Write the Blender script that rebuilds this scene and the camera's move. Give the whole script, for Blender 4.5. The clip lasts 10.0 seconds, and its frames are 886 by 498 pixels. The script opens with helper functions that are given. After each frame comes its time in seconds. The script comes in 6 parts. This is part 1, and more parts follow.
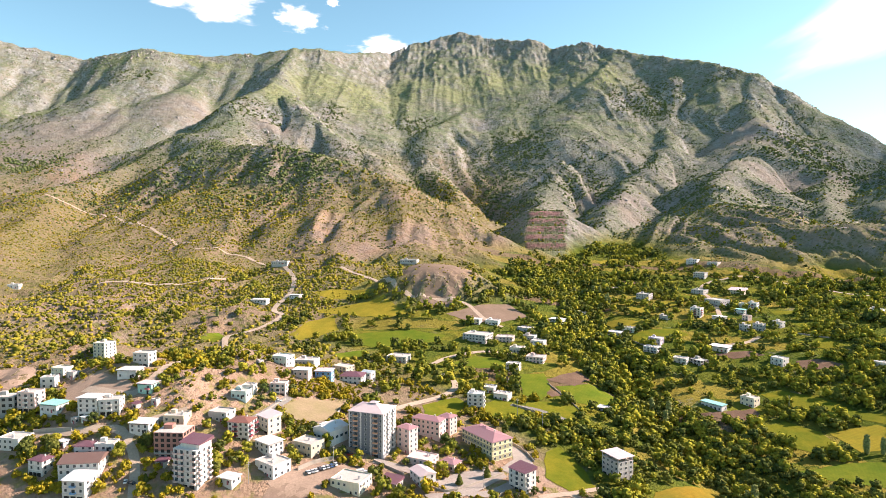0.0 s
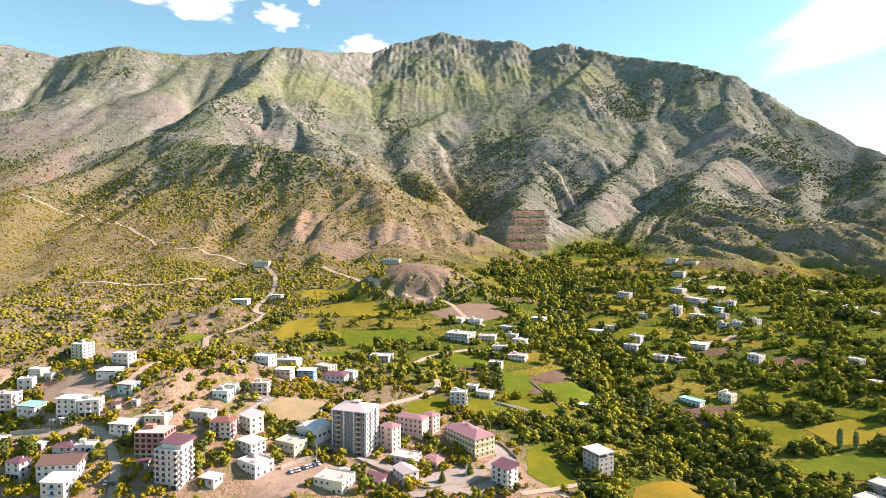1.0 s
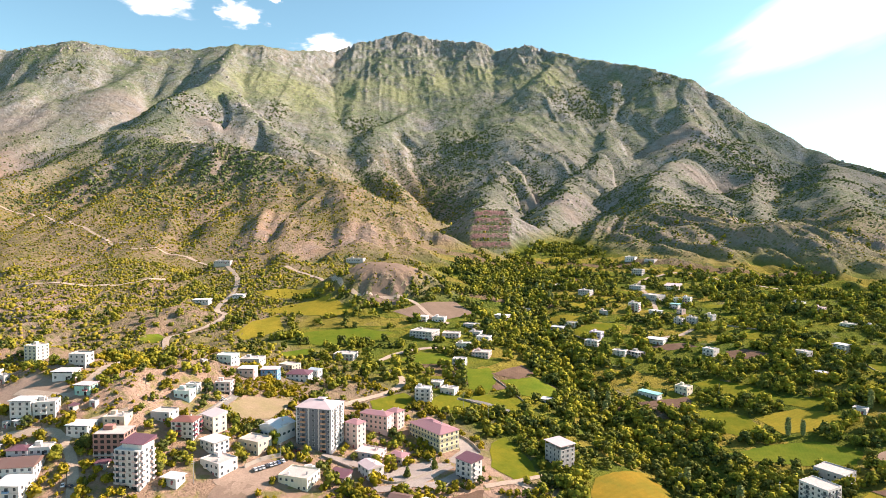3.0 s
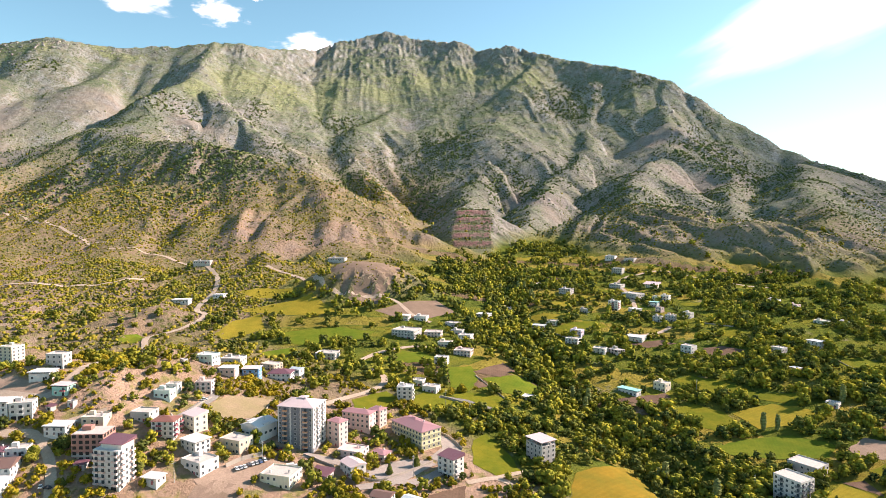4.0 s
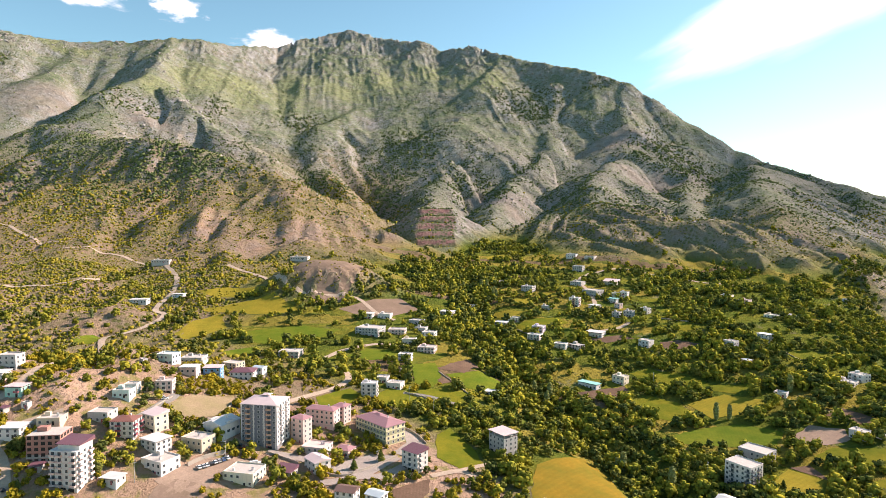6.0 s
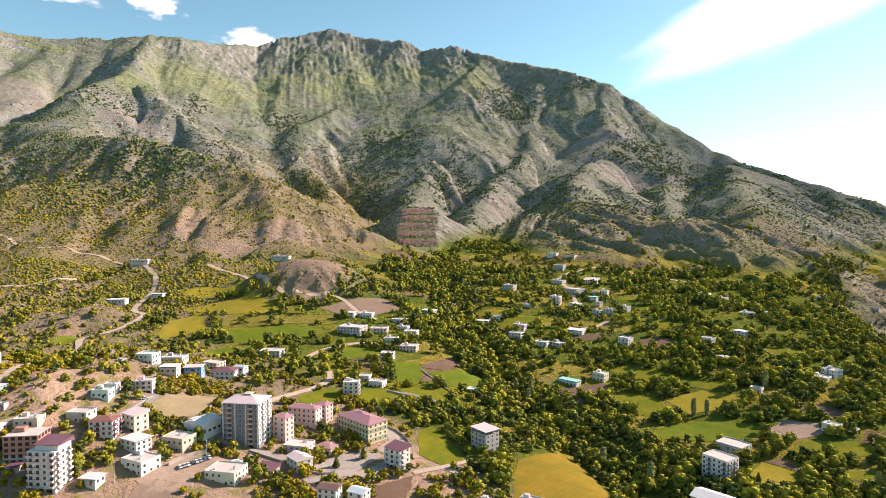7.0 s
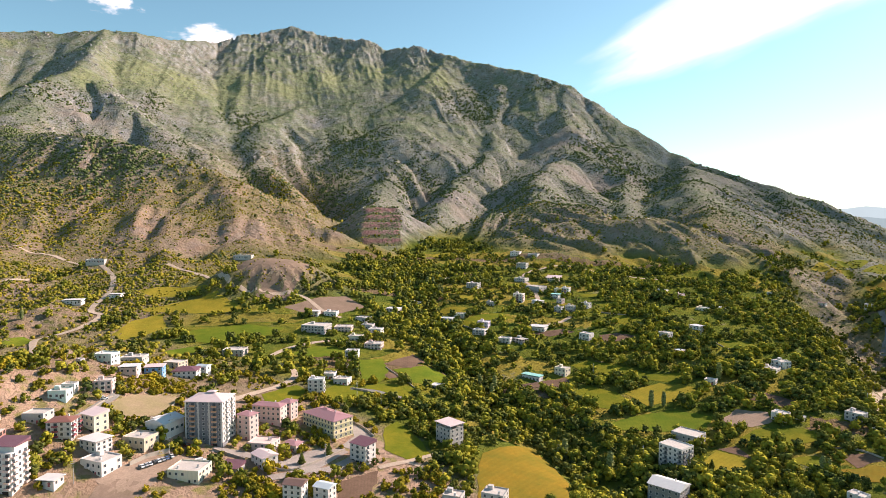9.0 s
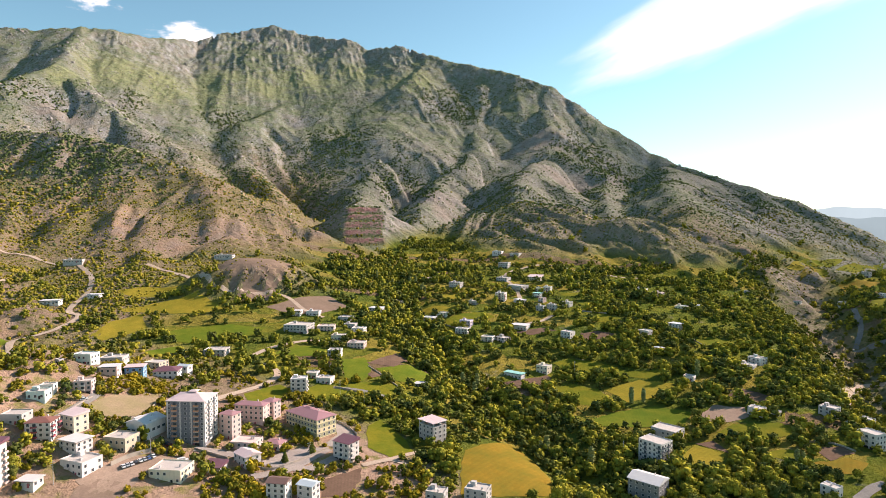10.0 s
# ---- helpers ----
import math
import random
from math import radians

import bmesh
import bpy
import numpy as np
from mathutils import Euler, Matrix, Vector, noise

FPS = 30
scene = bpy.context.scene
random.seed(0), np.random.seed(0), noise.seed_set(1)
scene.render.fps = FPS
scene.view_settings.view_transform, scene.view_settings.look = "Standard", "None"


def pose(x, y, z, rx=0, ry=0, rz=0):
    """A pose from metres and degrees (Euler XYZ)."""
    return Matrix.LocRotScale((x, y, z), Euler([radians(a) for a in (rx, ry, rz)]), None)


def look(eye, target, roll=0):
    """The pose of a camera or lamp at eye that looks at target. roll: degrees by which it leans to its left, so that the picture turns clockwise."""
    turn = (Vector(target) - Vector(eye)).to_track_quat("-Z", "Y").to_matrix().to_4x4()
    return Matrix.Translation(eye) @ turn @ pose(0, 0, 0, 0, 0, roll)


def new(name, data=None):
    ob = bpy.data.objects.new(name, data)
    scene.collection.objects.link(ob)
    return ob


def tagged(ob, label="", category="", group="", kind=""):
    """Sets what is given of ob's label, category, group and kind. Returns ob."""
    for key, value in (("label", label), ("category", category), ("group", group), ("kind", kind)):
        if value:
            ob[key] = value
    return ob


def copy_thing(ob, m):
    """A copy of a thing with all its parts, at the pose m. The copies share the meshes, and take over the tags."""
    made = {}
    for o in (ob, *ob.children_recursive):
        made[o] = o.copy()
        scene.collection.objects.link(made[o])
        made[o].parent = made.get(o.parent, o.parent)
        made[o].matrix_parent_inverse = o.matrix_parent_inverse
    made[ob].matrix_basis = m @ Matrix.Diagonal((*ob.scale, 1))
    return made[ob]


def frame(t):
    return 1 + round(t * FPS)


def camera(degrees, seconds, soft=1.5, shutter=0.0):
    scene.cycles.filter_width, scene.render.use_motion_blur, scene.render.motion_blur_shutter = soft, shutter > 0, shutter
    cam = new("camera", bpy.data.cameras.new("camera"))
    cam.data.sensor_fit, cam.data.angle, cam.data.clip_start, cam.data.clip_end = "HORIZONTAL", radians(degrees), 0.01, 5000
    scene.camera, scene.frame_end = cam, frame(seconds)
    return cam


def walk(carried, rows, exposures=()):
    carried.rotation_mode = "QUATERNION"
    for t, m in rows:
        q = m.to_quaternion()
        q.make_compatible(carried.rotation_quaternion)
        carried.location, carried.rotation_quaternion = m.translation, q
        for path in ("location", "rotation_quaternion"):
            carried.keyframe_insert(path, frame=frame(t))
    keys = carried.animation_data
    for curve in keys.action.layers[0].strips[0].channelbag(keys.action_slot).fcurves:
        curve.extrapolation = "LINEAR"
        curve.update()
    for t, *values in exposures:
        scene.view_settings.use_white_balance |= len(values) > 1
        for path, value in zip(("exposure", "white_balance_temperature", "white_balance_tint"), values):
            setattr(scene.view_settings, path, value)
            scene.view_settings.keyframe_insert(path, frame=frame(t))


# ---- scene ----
cam = camera(71.1, 10.0, soft=0.85)
# seconds, x, y, z, yaw, pitch
PATH = [
    (0.0, 0.00, 0.00, 160.00, -0.000, -2.870),
    (0.5, -0.15, -0.98, 159.61, -0.824, -2.854),
    (1.0, -0.28, -1.97, 159.21, -1.651, -2.842),
    (1.5, -0.38, -2.98, 158.82, -2.481, -2.834),
    (2.0, -0.48, -4.00, 158.42, -3.315, -2.829),
    (2.5, -0.57, -5.03, 158.01, -4.151, -2.827),
    (4.0, -0.83, -8.22, 156.77, -6.669, -2.834),
    (4.5, -0.94, -9.31, 156.35, -7.511, -2.839),
    (5.0, -1.06, -10.42, 155.93, -8.353, -2.845),
    (5.5, -1.21, -11.53, 155.50, -9.195, -2.851),
    (7.0, -1.82, -14.94, 154.19, -11.715, -2.866),
    (7.5, -2.10, -16.10, 153.74, -12.552, -2.868),
    (8.0, -2.43, -17.26, 153.29, -13.387, -2.868),
    (8.5, -2.81, -18.44, 152.83, -14.219, -2.865),
    (9.0, -3.25, -19.63, 152.37, -15.047, -2.858),
    (9.5, -3.75, -20.82, 151.91, -15.873, -2.848),
    (10.0, -4.32, -22.03, 151.44, -16.694, -2.834),
]
walk(cam, [(t, pose(x, y, z, 90 + pitch, 0, yaw)) for t, x, y, z, yaw, pitch in PATH],
     exposures=((0.0, 1.08, 6500, 24), (5.0, 0.95, 6500, 24), (10.0, 0.7, 6500, 24)))

# ---- light ----
SUN_AZIMUTH, SUN_HEIGHT = 79.0, 32.0      # degrees clockwise from +y, degrees above the horizon
world = bpy.data.worlds.new("sky")
scene.world = world
world.use_nodes = True
wn = world.node_tree.nodes
sky = wn.new("ShaderNodeTexSky")
sky.sky_type, sky.sun_disc = "NISHITA", False
sky.sun_elevation, sky.sun_rotation = radians(SUN_HEIGHT), radians(SUN_AZIMUTH)
sky.altitude, sky.air_density, sky.dust_density, sky.ozone_density = 1000, 1.0, 0.9, 0.4
wn["Background"].inputs["Strength"].default_value = 0.12
cast = wn.new("ShaderNodeMix")
cast.data_type, cast.blend_type = "RGBA", "MULTIPLY"
cast.inputs[0].default_value, cast.inputs[7].default_value = 1.0, (0.72, 1.0, 0.85, 1)     # the clear air's greenish cast
world.node_tree.links.new(sky.outputs["Color"], cast.inputs[6])
world.node_tree.links.new(cast.outputs[2], wn["Background"].inputs["Color"])
sun = new("sun", bpy.data.lights.new("sun", "SUN"))
sun.data.energy, sun.data.angle, sun.data.color = 5.5, radians(0.6), (1.0, 0.86, 0.70)
sun.matrix_world = look((0, 0, 0), (-math.sin(radians(SUN_AZIMUTH)), -math.cos(radians(SUN_AZIMUTH)), -math.tan(radians(SUN_HEIGHT))))

# ---- materials ----
MAT = {}


def nodes(name, rough=0.9):
    m = bpy.data.materials.new(name)
    m.use_nodes = True
    MAT[name] = m
    b = m.node_tree.nodes["Principled BSDF"]
    b.inputs["Roughness"].default_value = rough
    b.inputs["Specular IOR Level"].default_value = 0.25
    return m.node_tree, b


def add(tree, kind, **values):
    nd = tree.nodes.new("ShaderNode" + kind)
    for key, v in values.items():
        nd.inputs[key.replace("_", " ")].default_value = v
    return nd


def noise_at(tree, coords, scale, detail=4.0, rough=0.6):
    nd = add(tree, "TexNoise", Scale=scale, Detail=detail, Roughness=rough)
    tree.links.new(coords, nd.inputs["Vector"])
    return nd.outputs["Fac"]


def stretch(tree, fac, lo, hi):
    nd = add(tree, "MapRange")
    nd.inputs["From Min"].default_value, nd.inputs["From Max"].default_value = lo, hi
    tree.links.new(fac, nd.inputs["Value"])
    return nd.outputs["Result"]


def blend(tree, fac, a, b, how="MIX"):
    nd = tree.nodes.new("ShaderNodeMix")
    nd.data_type, nd.blend_type = "RGBA", how
    for sock, v in ((nd.inputs[0], fac), (nd.inputs[6], a), (nd.inputs[7], b)):
        if hasattr(v, "is_output"):
            tree.links.new(v, sock)
        elif isinstance(v, (int, float)):
            sock.default_value = v
        else:
            sock.default_value = (*v, 1)
    return nd.outputs[2]


def mul(tree, a, b, op="MULTIPLY"):
    nd = tree.nodes.new("ShaderNodeMath")
    nd.operation, nd.use_clamp = op, True
    for sock, v in ((nd.inputs[0], a), (nd.inputs[1], b)):
        if hasattr(v, "is_output"):
            tree.links.new(v, sock)
        else:
            sock.default_value = v
    return nd.outputs[0]


def bumpy(tree, bsdf, fac, strength, distance):
    nd = add(tree, "Bump", Strength=strength, Distance=distance)
    tree.links.new(fac, nd.inputs["Height"])
    tree.links.new(nd.outputs["Normal"], bsdf.inputs["Normal"])


def place(tree):
    return tree.nodes.new("ShaderNodeNewGeometry").outputs["Position"]


def local(tree):
    return tree.nodes.new("ShaderNodeTexCoord").outputs["Object"]


def ground_material():
    t, b = nodes("ground", 1.0)
    b.inputs["Specular IOR Level"].default_value = 0.0
    p = place(t)
    big, mid, fine = noise_at(t, p, 0.006, 6), noise_at(t, p, 0.035, 7, 0.65), noise_at(t, p, 0.3, 6, 0.7)
    cover = {}
    for key in ("grass", "rock", "meadow", "scrub", "bare", "red", "warm", "sward", "scar", "plot", "tread"):
        nd = t.nodes.new("ShaderNodeAttribute")
        nd.attribute_name = key
        cover[key] = nd.outputs["Fac"]
    soil = blend(t, stretch(t, big, 0.35, 0.65), (0.275, 0.248, 0.22), (0.325, 0.28, 0.245))
    soil = blend(t, stretch(t, mid, 0.4, 0.7), soil, (0.28, 0.265, 0.24))
    ochre = blend(t, stretch(t, noise_at(t, p, 0.02, 6, 0.65), 0.38, 0.62), (0.33, 0.205, 0.155), (0.26, 0.18, 0.105))
    soil = blend(t, mul(t, cover["warm"], 0.85), soil, ochre)
    scar = blend(t, stretch(t, noise_at(t, p, 0.05, 7, 0.7), 0.35, 0.65), (0.32, 0.255, 0.21), (0.275, 0.24, 0.21))
    scar = blend(t, cover["warm"], scar, blend(t, stretch(t, mid, 0.4, 0.6), (0.38, 0.25, 0.18), (0.31, 0.235, 0.19)))
    soil = blend(t, mul(t, cover["scar"], 0.85), soil, scar)
    rock = blend(t, stretch(t, fine, 0.35, 0.7), (0.31, 0.305, 0.31), (0.48, 0.465, 0.46))
    col = blend(t, mul(t, cover["rock"], stretch(t, mid, 0.42, 0.58)), soil, rock)
    herb = blend(t, stretch(t, mid, 0.35, 0.65), (0.22, 0.245, 0.14), (0.14, 0.18, 0.105))
    herb = blend(t, mul(t, cover["warm"], 0.75), herb, blend(t, stretch(t, mid, 0.35, 0.65), (0.30, 0.225, 0.06), (0.19, 0.165, 0.045)))
    herb = blend(t, cover["sward"], herb, blend(t, stretch(t, mid, 0.35, 0.65), (0.33, 0.335, 0.17), (0.24, 0.275, 0.14)))
    col = blend(t, mul(t, cover["grass"], stretch(t, noise_at(t, p, 0.06, 9, 0.78), 0.32, 0.54)), col, herb)
    lush = blend(t, stretch(t, mid, 0.35, 0.65), (0.24, 0.215, 0.024), (0.11, 0.145, 0.017))
    lush = blend(t, mul(t, stretch(t, cover["plot"], 0.3, 0.7), 0.75), lush, (0.07, 0.115, 0.014))
    lush = blend(t, mul(t, stretch(t, cover["plot"], 0.8, 0.86), 0.85), lush, (0.30, 0.235, 0.04))
    lush = blend(t, mul(t, stretch(t, cover["plot"], 0.07, 0.05), 0.8), lush, (0.20, 0.125, 0.09))
    col = blend(t, mul(t, cover["meadow"], stretch(t, noise_at(t, p, 0.05, 6, 0.7), 0.22, 0.42)), col, lush)
    col = blend(t, stretch(t, fine, 0.25, 0.75), blend(t, 0.35, col, (0.10, 0.08, 0.05)), col)
    town = blend(t, stretch(t, noise_at(t, p, 0.03, 4, 0.5), 0.4, 0.6), (0.45, 0.30, 0.215), (0.37, 0.245, 0.17))
    town = blend(t, mul(t, stretch(t, noise_at(t, p, 0.12, 5, 0.6), 0.5, 0.62), 0.8), town, (0.23, 0.22, 0.06))
    col = blend(t, mul(t, cover["bare"], 0.9), col, town)
    col = blend(t, mul(t, cover["tread"], 0.9), col, blend(t, stretch(t, fine, 0.35, 0.65), (0.07, 0.09, 0.035), (0.17, 0.15, 0.09)))
    col = blend(t, mul(t, cover["red"], 0.97), col, blend(t, stretch(t, fine, 0.3, 0.7), (0.21, 0.105, 0.10), (0.31, 0.165, 0.15)))
    dots = add(t, "TexVoronoi", Scale=0.16, Randomness=1.0)
    t.links.new(p, dots.inputs["Vector"])
    spot = mul(t, stretch(t, dots.outputs["Distance"], 0.55, 0.32), stretch(t, noise_at(t, p, 0.022, 5, 0.65), 0.38, 0.52))
    col = blend(t, mul(t, spot, mul(t, cover["scrub"], 0.85)), col, blend(t, cover["warm"], (0.10, 0.125, 0.06), (0.135, 0.135, 0.04)))
    t.links.new(col, b.inputs["Base Color"])
    coarse = add(t, "Bump", Strength=1.0, Distance=7.5)
    t.links.new(noise_at(t, p, 0.045, 8, 0.7), coarse.inputs["Height"])
    small = add(t, "Bump", Strength=0.7, Distance=1.2)
    t.links.new(noise_at(t, p, 0.45, 6, 0.75), small.inputs["Height"])
    t.links.new(coarse.outputs["Normal"], small.inputs["Normal"])
    t.links.new(small.outputs["Normal"], b.inputs["Normal"])


def soil_material(name, a, c, rows=0.0, angle=0.0, rough=0.95, scale=0.06):
    """Earth or crop: two colours in patches, fine grain, and furrows that far apart in metres."""
    t, b = nodes(name, rough)
    b.inputs["Specular IOR Level"].default_value = 0.02
    p = place(t)
    patch, grain = noise_at(t, p, scale, 6, 0.6), noise_at(t, p, 0.9, 6, 0.75)
    col = blend(t, stretch(t, patch, 0.35, 0.65), a, c)
    col = blend(t, stretch(t, grain, 0.3, 0.75), blend(t, 0.4, col, (0.05, 0.05, 0.02)), col)
    # tufts and thin places a few metres across
    mottle = mul(t, stretch(t, noise_at(t, p, 0.22, 5, 0.7), 0.46, 0.66), 0.5)
    col = blend(t, mottle, col, tuple(0.55 * u + 0.1 * v for u, v in zip(a, c)))
    if rows:
        turn = t.nodes.new("ShaderNodeMapping")
        turn.inputs["Rotation"].default_value = (0, 0, radians(angle))
        t.links.new(p, turn.inputs["Vector"])
        wave = add(t, "TexWave", Scale=1.0 / rows / 3.14, Distortion=0.6, Detail=2.0)
        t.links.new(turn.outputs["Vector"], wave.inputs["Vector"])
        col = blend(t, mul(t, wave.outputs["Fac"], 0.16), col, blend(t, 0.55, col, (0.04, 0.045, 0.01)))
    t.links.new(col, b.inputs["Base Color"])
    bumpy(t, b, grain, 0.6, 0.3)


def plaster(name, colour, rough=0.85, dirt=0.36):
    """Painted plaster with rain stains and patches."""
    t, b = nodes(name, rough)
    p = place(t)
    squeeze = t.nodes.new("ShaderNodeMapping")
    squeeze.inputs["Scale"].default_value = (1, 1, 0.15)
    t.links.new(p, squeeze.inputs["Vector"])
    streak = stretch(t, noise_at(t, squeeze.outputs["Vector"], 0.9, 5, 0.7), 0.45, 0.8)
    patch = stretch(t, noise_at(t, p, 0.25, 4, 0.6), 0.4, 0.75)
    grey = tuple(0.5 * v + 0.06 for v in colour)
    col = blend(t, mul(t, streak, dirt * 1.6), colour, grey)
    col = blend(t, mul(t, patch, dirt), col, tuple(0.75 * v for v in colour))
    vary = t.nodes.new("ShaderNodeObjectInfo").outputs["Random"]
    col = blend(t, mul(t, vary, 0.16), col, (0.50, 0.44, 0.38))
    t.links.new(col, b.inputs["Base Color"])
    bumpy(t, b, noise_at(t, p, 6.0, 4), 0.15, 0.03)


def sheet_roof(name, colour, metal=0.0, rough=0.5):
    """Ribbed roof sheets, faded in patches."""
    t, b = nodes(name, rough)
    p = local(t)
    wave = add(t, "TexWave", Scale=1.1)
    t.links.new(p, wave.inputs["Vector"])
    patch = stretch(t, noise_at(t, p, 0.35, 5, 0.65), 0.35, 0.75)
    col = blend(t, mul(t, patch, 0.45), colour, tuple(0.62 * v + 0.08 for v in colour))
    vary = t.nodes.new("ShaderNodeObjectInfo").outputs["Random"]
    col = blend(t, mul(t, vary, 0.25), col, tuple(0.7 * v for v in colour))
    t.links.new(col, b.inputs["Base Color"])
    b.inputs["Metallic"].default_value = metal
    bumpy(t, b, wave.outputs["Fac"], 0.35, 0.05)


def foliage(name, dark, light, warm):
    """Leaves: light comes back from them and through them."""
    t, b = nodes(name, 0.75)
    t.nodes.remove(b)
    p = place(t)
    isle = t.nodes.new("ShaderNodeNewGeometry").outputs["Random Per Island"]
    whole = stretch(t, noise_at(t, p, 0.06, 3, 0.5), 0.35, 0.65)
    col = blend(t, isle, dark, light)
    col = blend(t, mul(t, whole, 0.75), col, warm)
    back, thru, mix = t.nodes.new("ShaderNodeBsdfDiffuse"), t.nodes.new("ShaderNodeBsdfTranslucent"), t.nodes.new("ShaderNodeMixShader")
    mix.inputs[0].default_value = 0.06
    for nd in (back, thru):
        t.links.new(col, nd.inputs["Color"])
    t.links.new(back.outputs[0], mix.inputs[1])
    t.links.new(thru.outputs[0], mix.inputs[2])
    t.links.new(mix.outputs[0], t.nodes["Material Output"].inputs["Surface"])


ground_material()
soil_material("green", (0.105, 0.165, 0.012), (0.18, 0.20, 0.016), 2.2, 25)
soil_material("lawn", (0.13, 0.16, 0.011), (0.225, 0.20, 0.015), 0, 0)
soil_material("straw", (0.37, 0.28, 0.03), (0.255, 0.225, 0.022), 3.0, 70)
soil_material("ripe", (0.32, 0.195, 0.022), (0.20, 0.165, 0.02), 3.4, 50)
soil_material("soil", (0.165, 0.10, 0.075), (0.23, 0.145, 0.105), 1.8, 10)
soil_material("pink", (0.30, 0.13, 0.11), (0.24, 0.11, 0.09), 3.0, 0)
soil_material("dust", (0.42, 0.30, 0.23), (0.33, 0.235, 0.175))
soil_material("dry", (0.38, 0.28, 0.18), (0.29, 0.24, 0.12))
soil_material("bank", (0.31, 0.215, 0.165), (0.24, 0.17, 0.125), scale=0.08)
soil_material("dirt", (0.56, 0.44, 0.345), (0.49, 0.38, 0.29), rough=0.9)
soil_material("paved", (0.44, 0.38, 0.34), (0.37, 0.31, 0.28), rough=0.85)
soil_material("asphalt", (0.24, 0.22, 0.21), (0.30, 0.28, 0.26), rough=0.85)
for key, colour in dict(white=(0.68, 0.635, 0.605), cream=(0.74, 0.66, 0.50), beige=(0.62, 0.50, 0.37), grey=(0.47, 0.44, 0.42), slate=(0.20, 0.20, 0.21),
                        pink=(0.72, 0.52, 0.47), lilac=(0.62, 0.52, 0.62), mint=(0.58, 0.70, 0.64), blue=(0.16, 0.36, 0.62), teal=(0.30, 0.55, 0.48),
                        brick=(0.42, 0.19, 0.15), concrete=(0.42, 0.39, 0.36), burgundy=(0.33, 0.07, 0.09), orange=(0.62, 0.31, 0.17),
                        towergrey=(0.165, 0.175, 0.205), yellow=(0.78, 0.66, 0.40), olive=(0.36, 0.35, 0.20), stone=(0.40, 0.34, 0.28)).items():
    plaster("wall_" + key, colour)
for key, colour in dict(white=(0.64, 0.625, 0.61), purple=(0.17, 0.075, 0.095), pink=(0.38, 0.20, 0.215), pale=(0.66, 0.52, 0.51), red=(0.24, 0.10, 0.075),
                        brown=(0.18, 0.105, 0.085), blue=(0.50, 0.57, 0.60), teal=(0.28, 0.58, 0.52)).items():
    sheet_roof("roof_" + key, colour)
plaster("roof_flat", (0.54, 0.485, 0.44), 0.9, 0.6)
t, b = nodes("glass", 0.12)
b.inputs["Base Color"].default_value = (0.07, 0.08, 0.09, 1)
b.inputs["Specular IOR Level"].default_value = 0.6
t, b = nodes("dark", 0.9)
b.inputs["Base Color"].default_value = (0.035, 0.03, 0.028, 1)
t, b = nodes("steel", 0.35)
b.inputs["Base Color"].default_value, b.inputs["Metallic"].default_value = (0.55, 0.56, 0.58, 1), 0.8
foliage("leaf", (0.05, 0.066, 0.016), (0.21, 0.225, 0.032), (0.40, 0.345, 0.036))
foliage("leaf_gold", (0.055, 0.062, 0.013), (0.23, 0.205, 0.022), (0.42, 0.315, 0.024))
foliage("leaf_dark", (0.022, 0.036, 0.016), (0.10, 0.128, 0.036), (0.21, 0.205, 0.04))
foliage("leaf_silver", (0.13, 0.155, 0.06), (0.26, 0.28, 0.11), (0.28, 0.28, 0.09))
foliage("shrub", (0.075, 0.105, 0.045), (0.13, 0.165, 0.065), (0.18, 0.195, 0.07))
foliage("shrub_gold", (0.085, 0.098, 0.02), (0.20, 0.19, 0.028), (0.34, 0.26, 0.03))
t, b = nodes("rock", 0.95)
p = place(t)
col = blend(t, stretch(t, noise_at(t, p, 0.25, 8, 0.7), 0.35, 0.68), (0.22, 0.21, 0.205), (0.40, 0.385, 0.37))
col = blend(t, t.nodes.new("ShaderNodeNewGeometry").outputs["Random Per Island"], col, blend(t, 0.5, col, (0.33, 0.27, 0.22)))
t.links.new(col, b.inputs["Base Color"])
bumpy(t, b, noise_at(t, p, 0.5, 8, 0.75), 0.9, 2.0)
t, b = nodes("bark", 0.95)
col = blend(t, noise_at(t, place(t), 3.0, 5), (0.07, 0.05, 0.035), (0.17, 0.13, 0.10))
t.links.new(col, b.inputs["Base Color"])
for key, colour in dict(white=(0.75, 0.75, 0.75), silver=(0.45, 0.46, 0.48), dark=(0.05, 0.05, 0.06), red=(0.4, 0.05, 0.04), blue=(0.08, 0.14, 0.3)).items():
    t, b = nodes("paint_" + key, 0.3)
    b.inputs["Base Color"].default_value = (*colour, 1)
    b.inputs["Coat Weight"].default_value = 0.5
t, b = nodes("tyre", 0.9)
b.inputs["Base Color"].default_value = (0.02, 0.02, 0.02, 1)

# ---- terrain ----
def lattice(i, j, seed):
    n = (i.astype(np.int64) * 374761393 + j.astype(np.int64) * 668265263 + seed * 1274126177) & 0x7FFFFFFF
    n = ((n ^ (n >> 13)) * 1103515245 + 12345) & 0x7FFFFFFF
    return ((n ^ (n >> 16)) & 0xFFFF) / 32767.5 - 1.0


def vnoise(x, y, seed=0):
    """Smooth noise in -1..1 with a lattice of 1."""
    x, y = np.asarray(x, float), np.asarray(y, float)
    i, j = np.floor(x), np.floor(y)
    u, v = x - i, y - j
    u, v = u * u * u * (u * (6 * u - 15) + 10), v * v * v * (v * (6 * v - 15) + 10)
    a, b = lattice(i, j, seed), lattice(i + 1, j, seed)
    c, d = lattice(i, j + 1, seed), lattice(i + 1, j + 1, seed)
    return (a + (b - a) * u) * (1 - v) + (c + (d - c) * u) * v


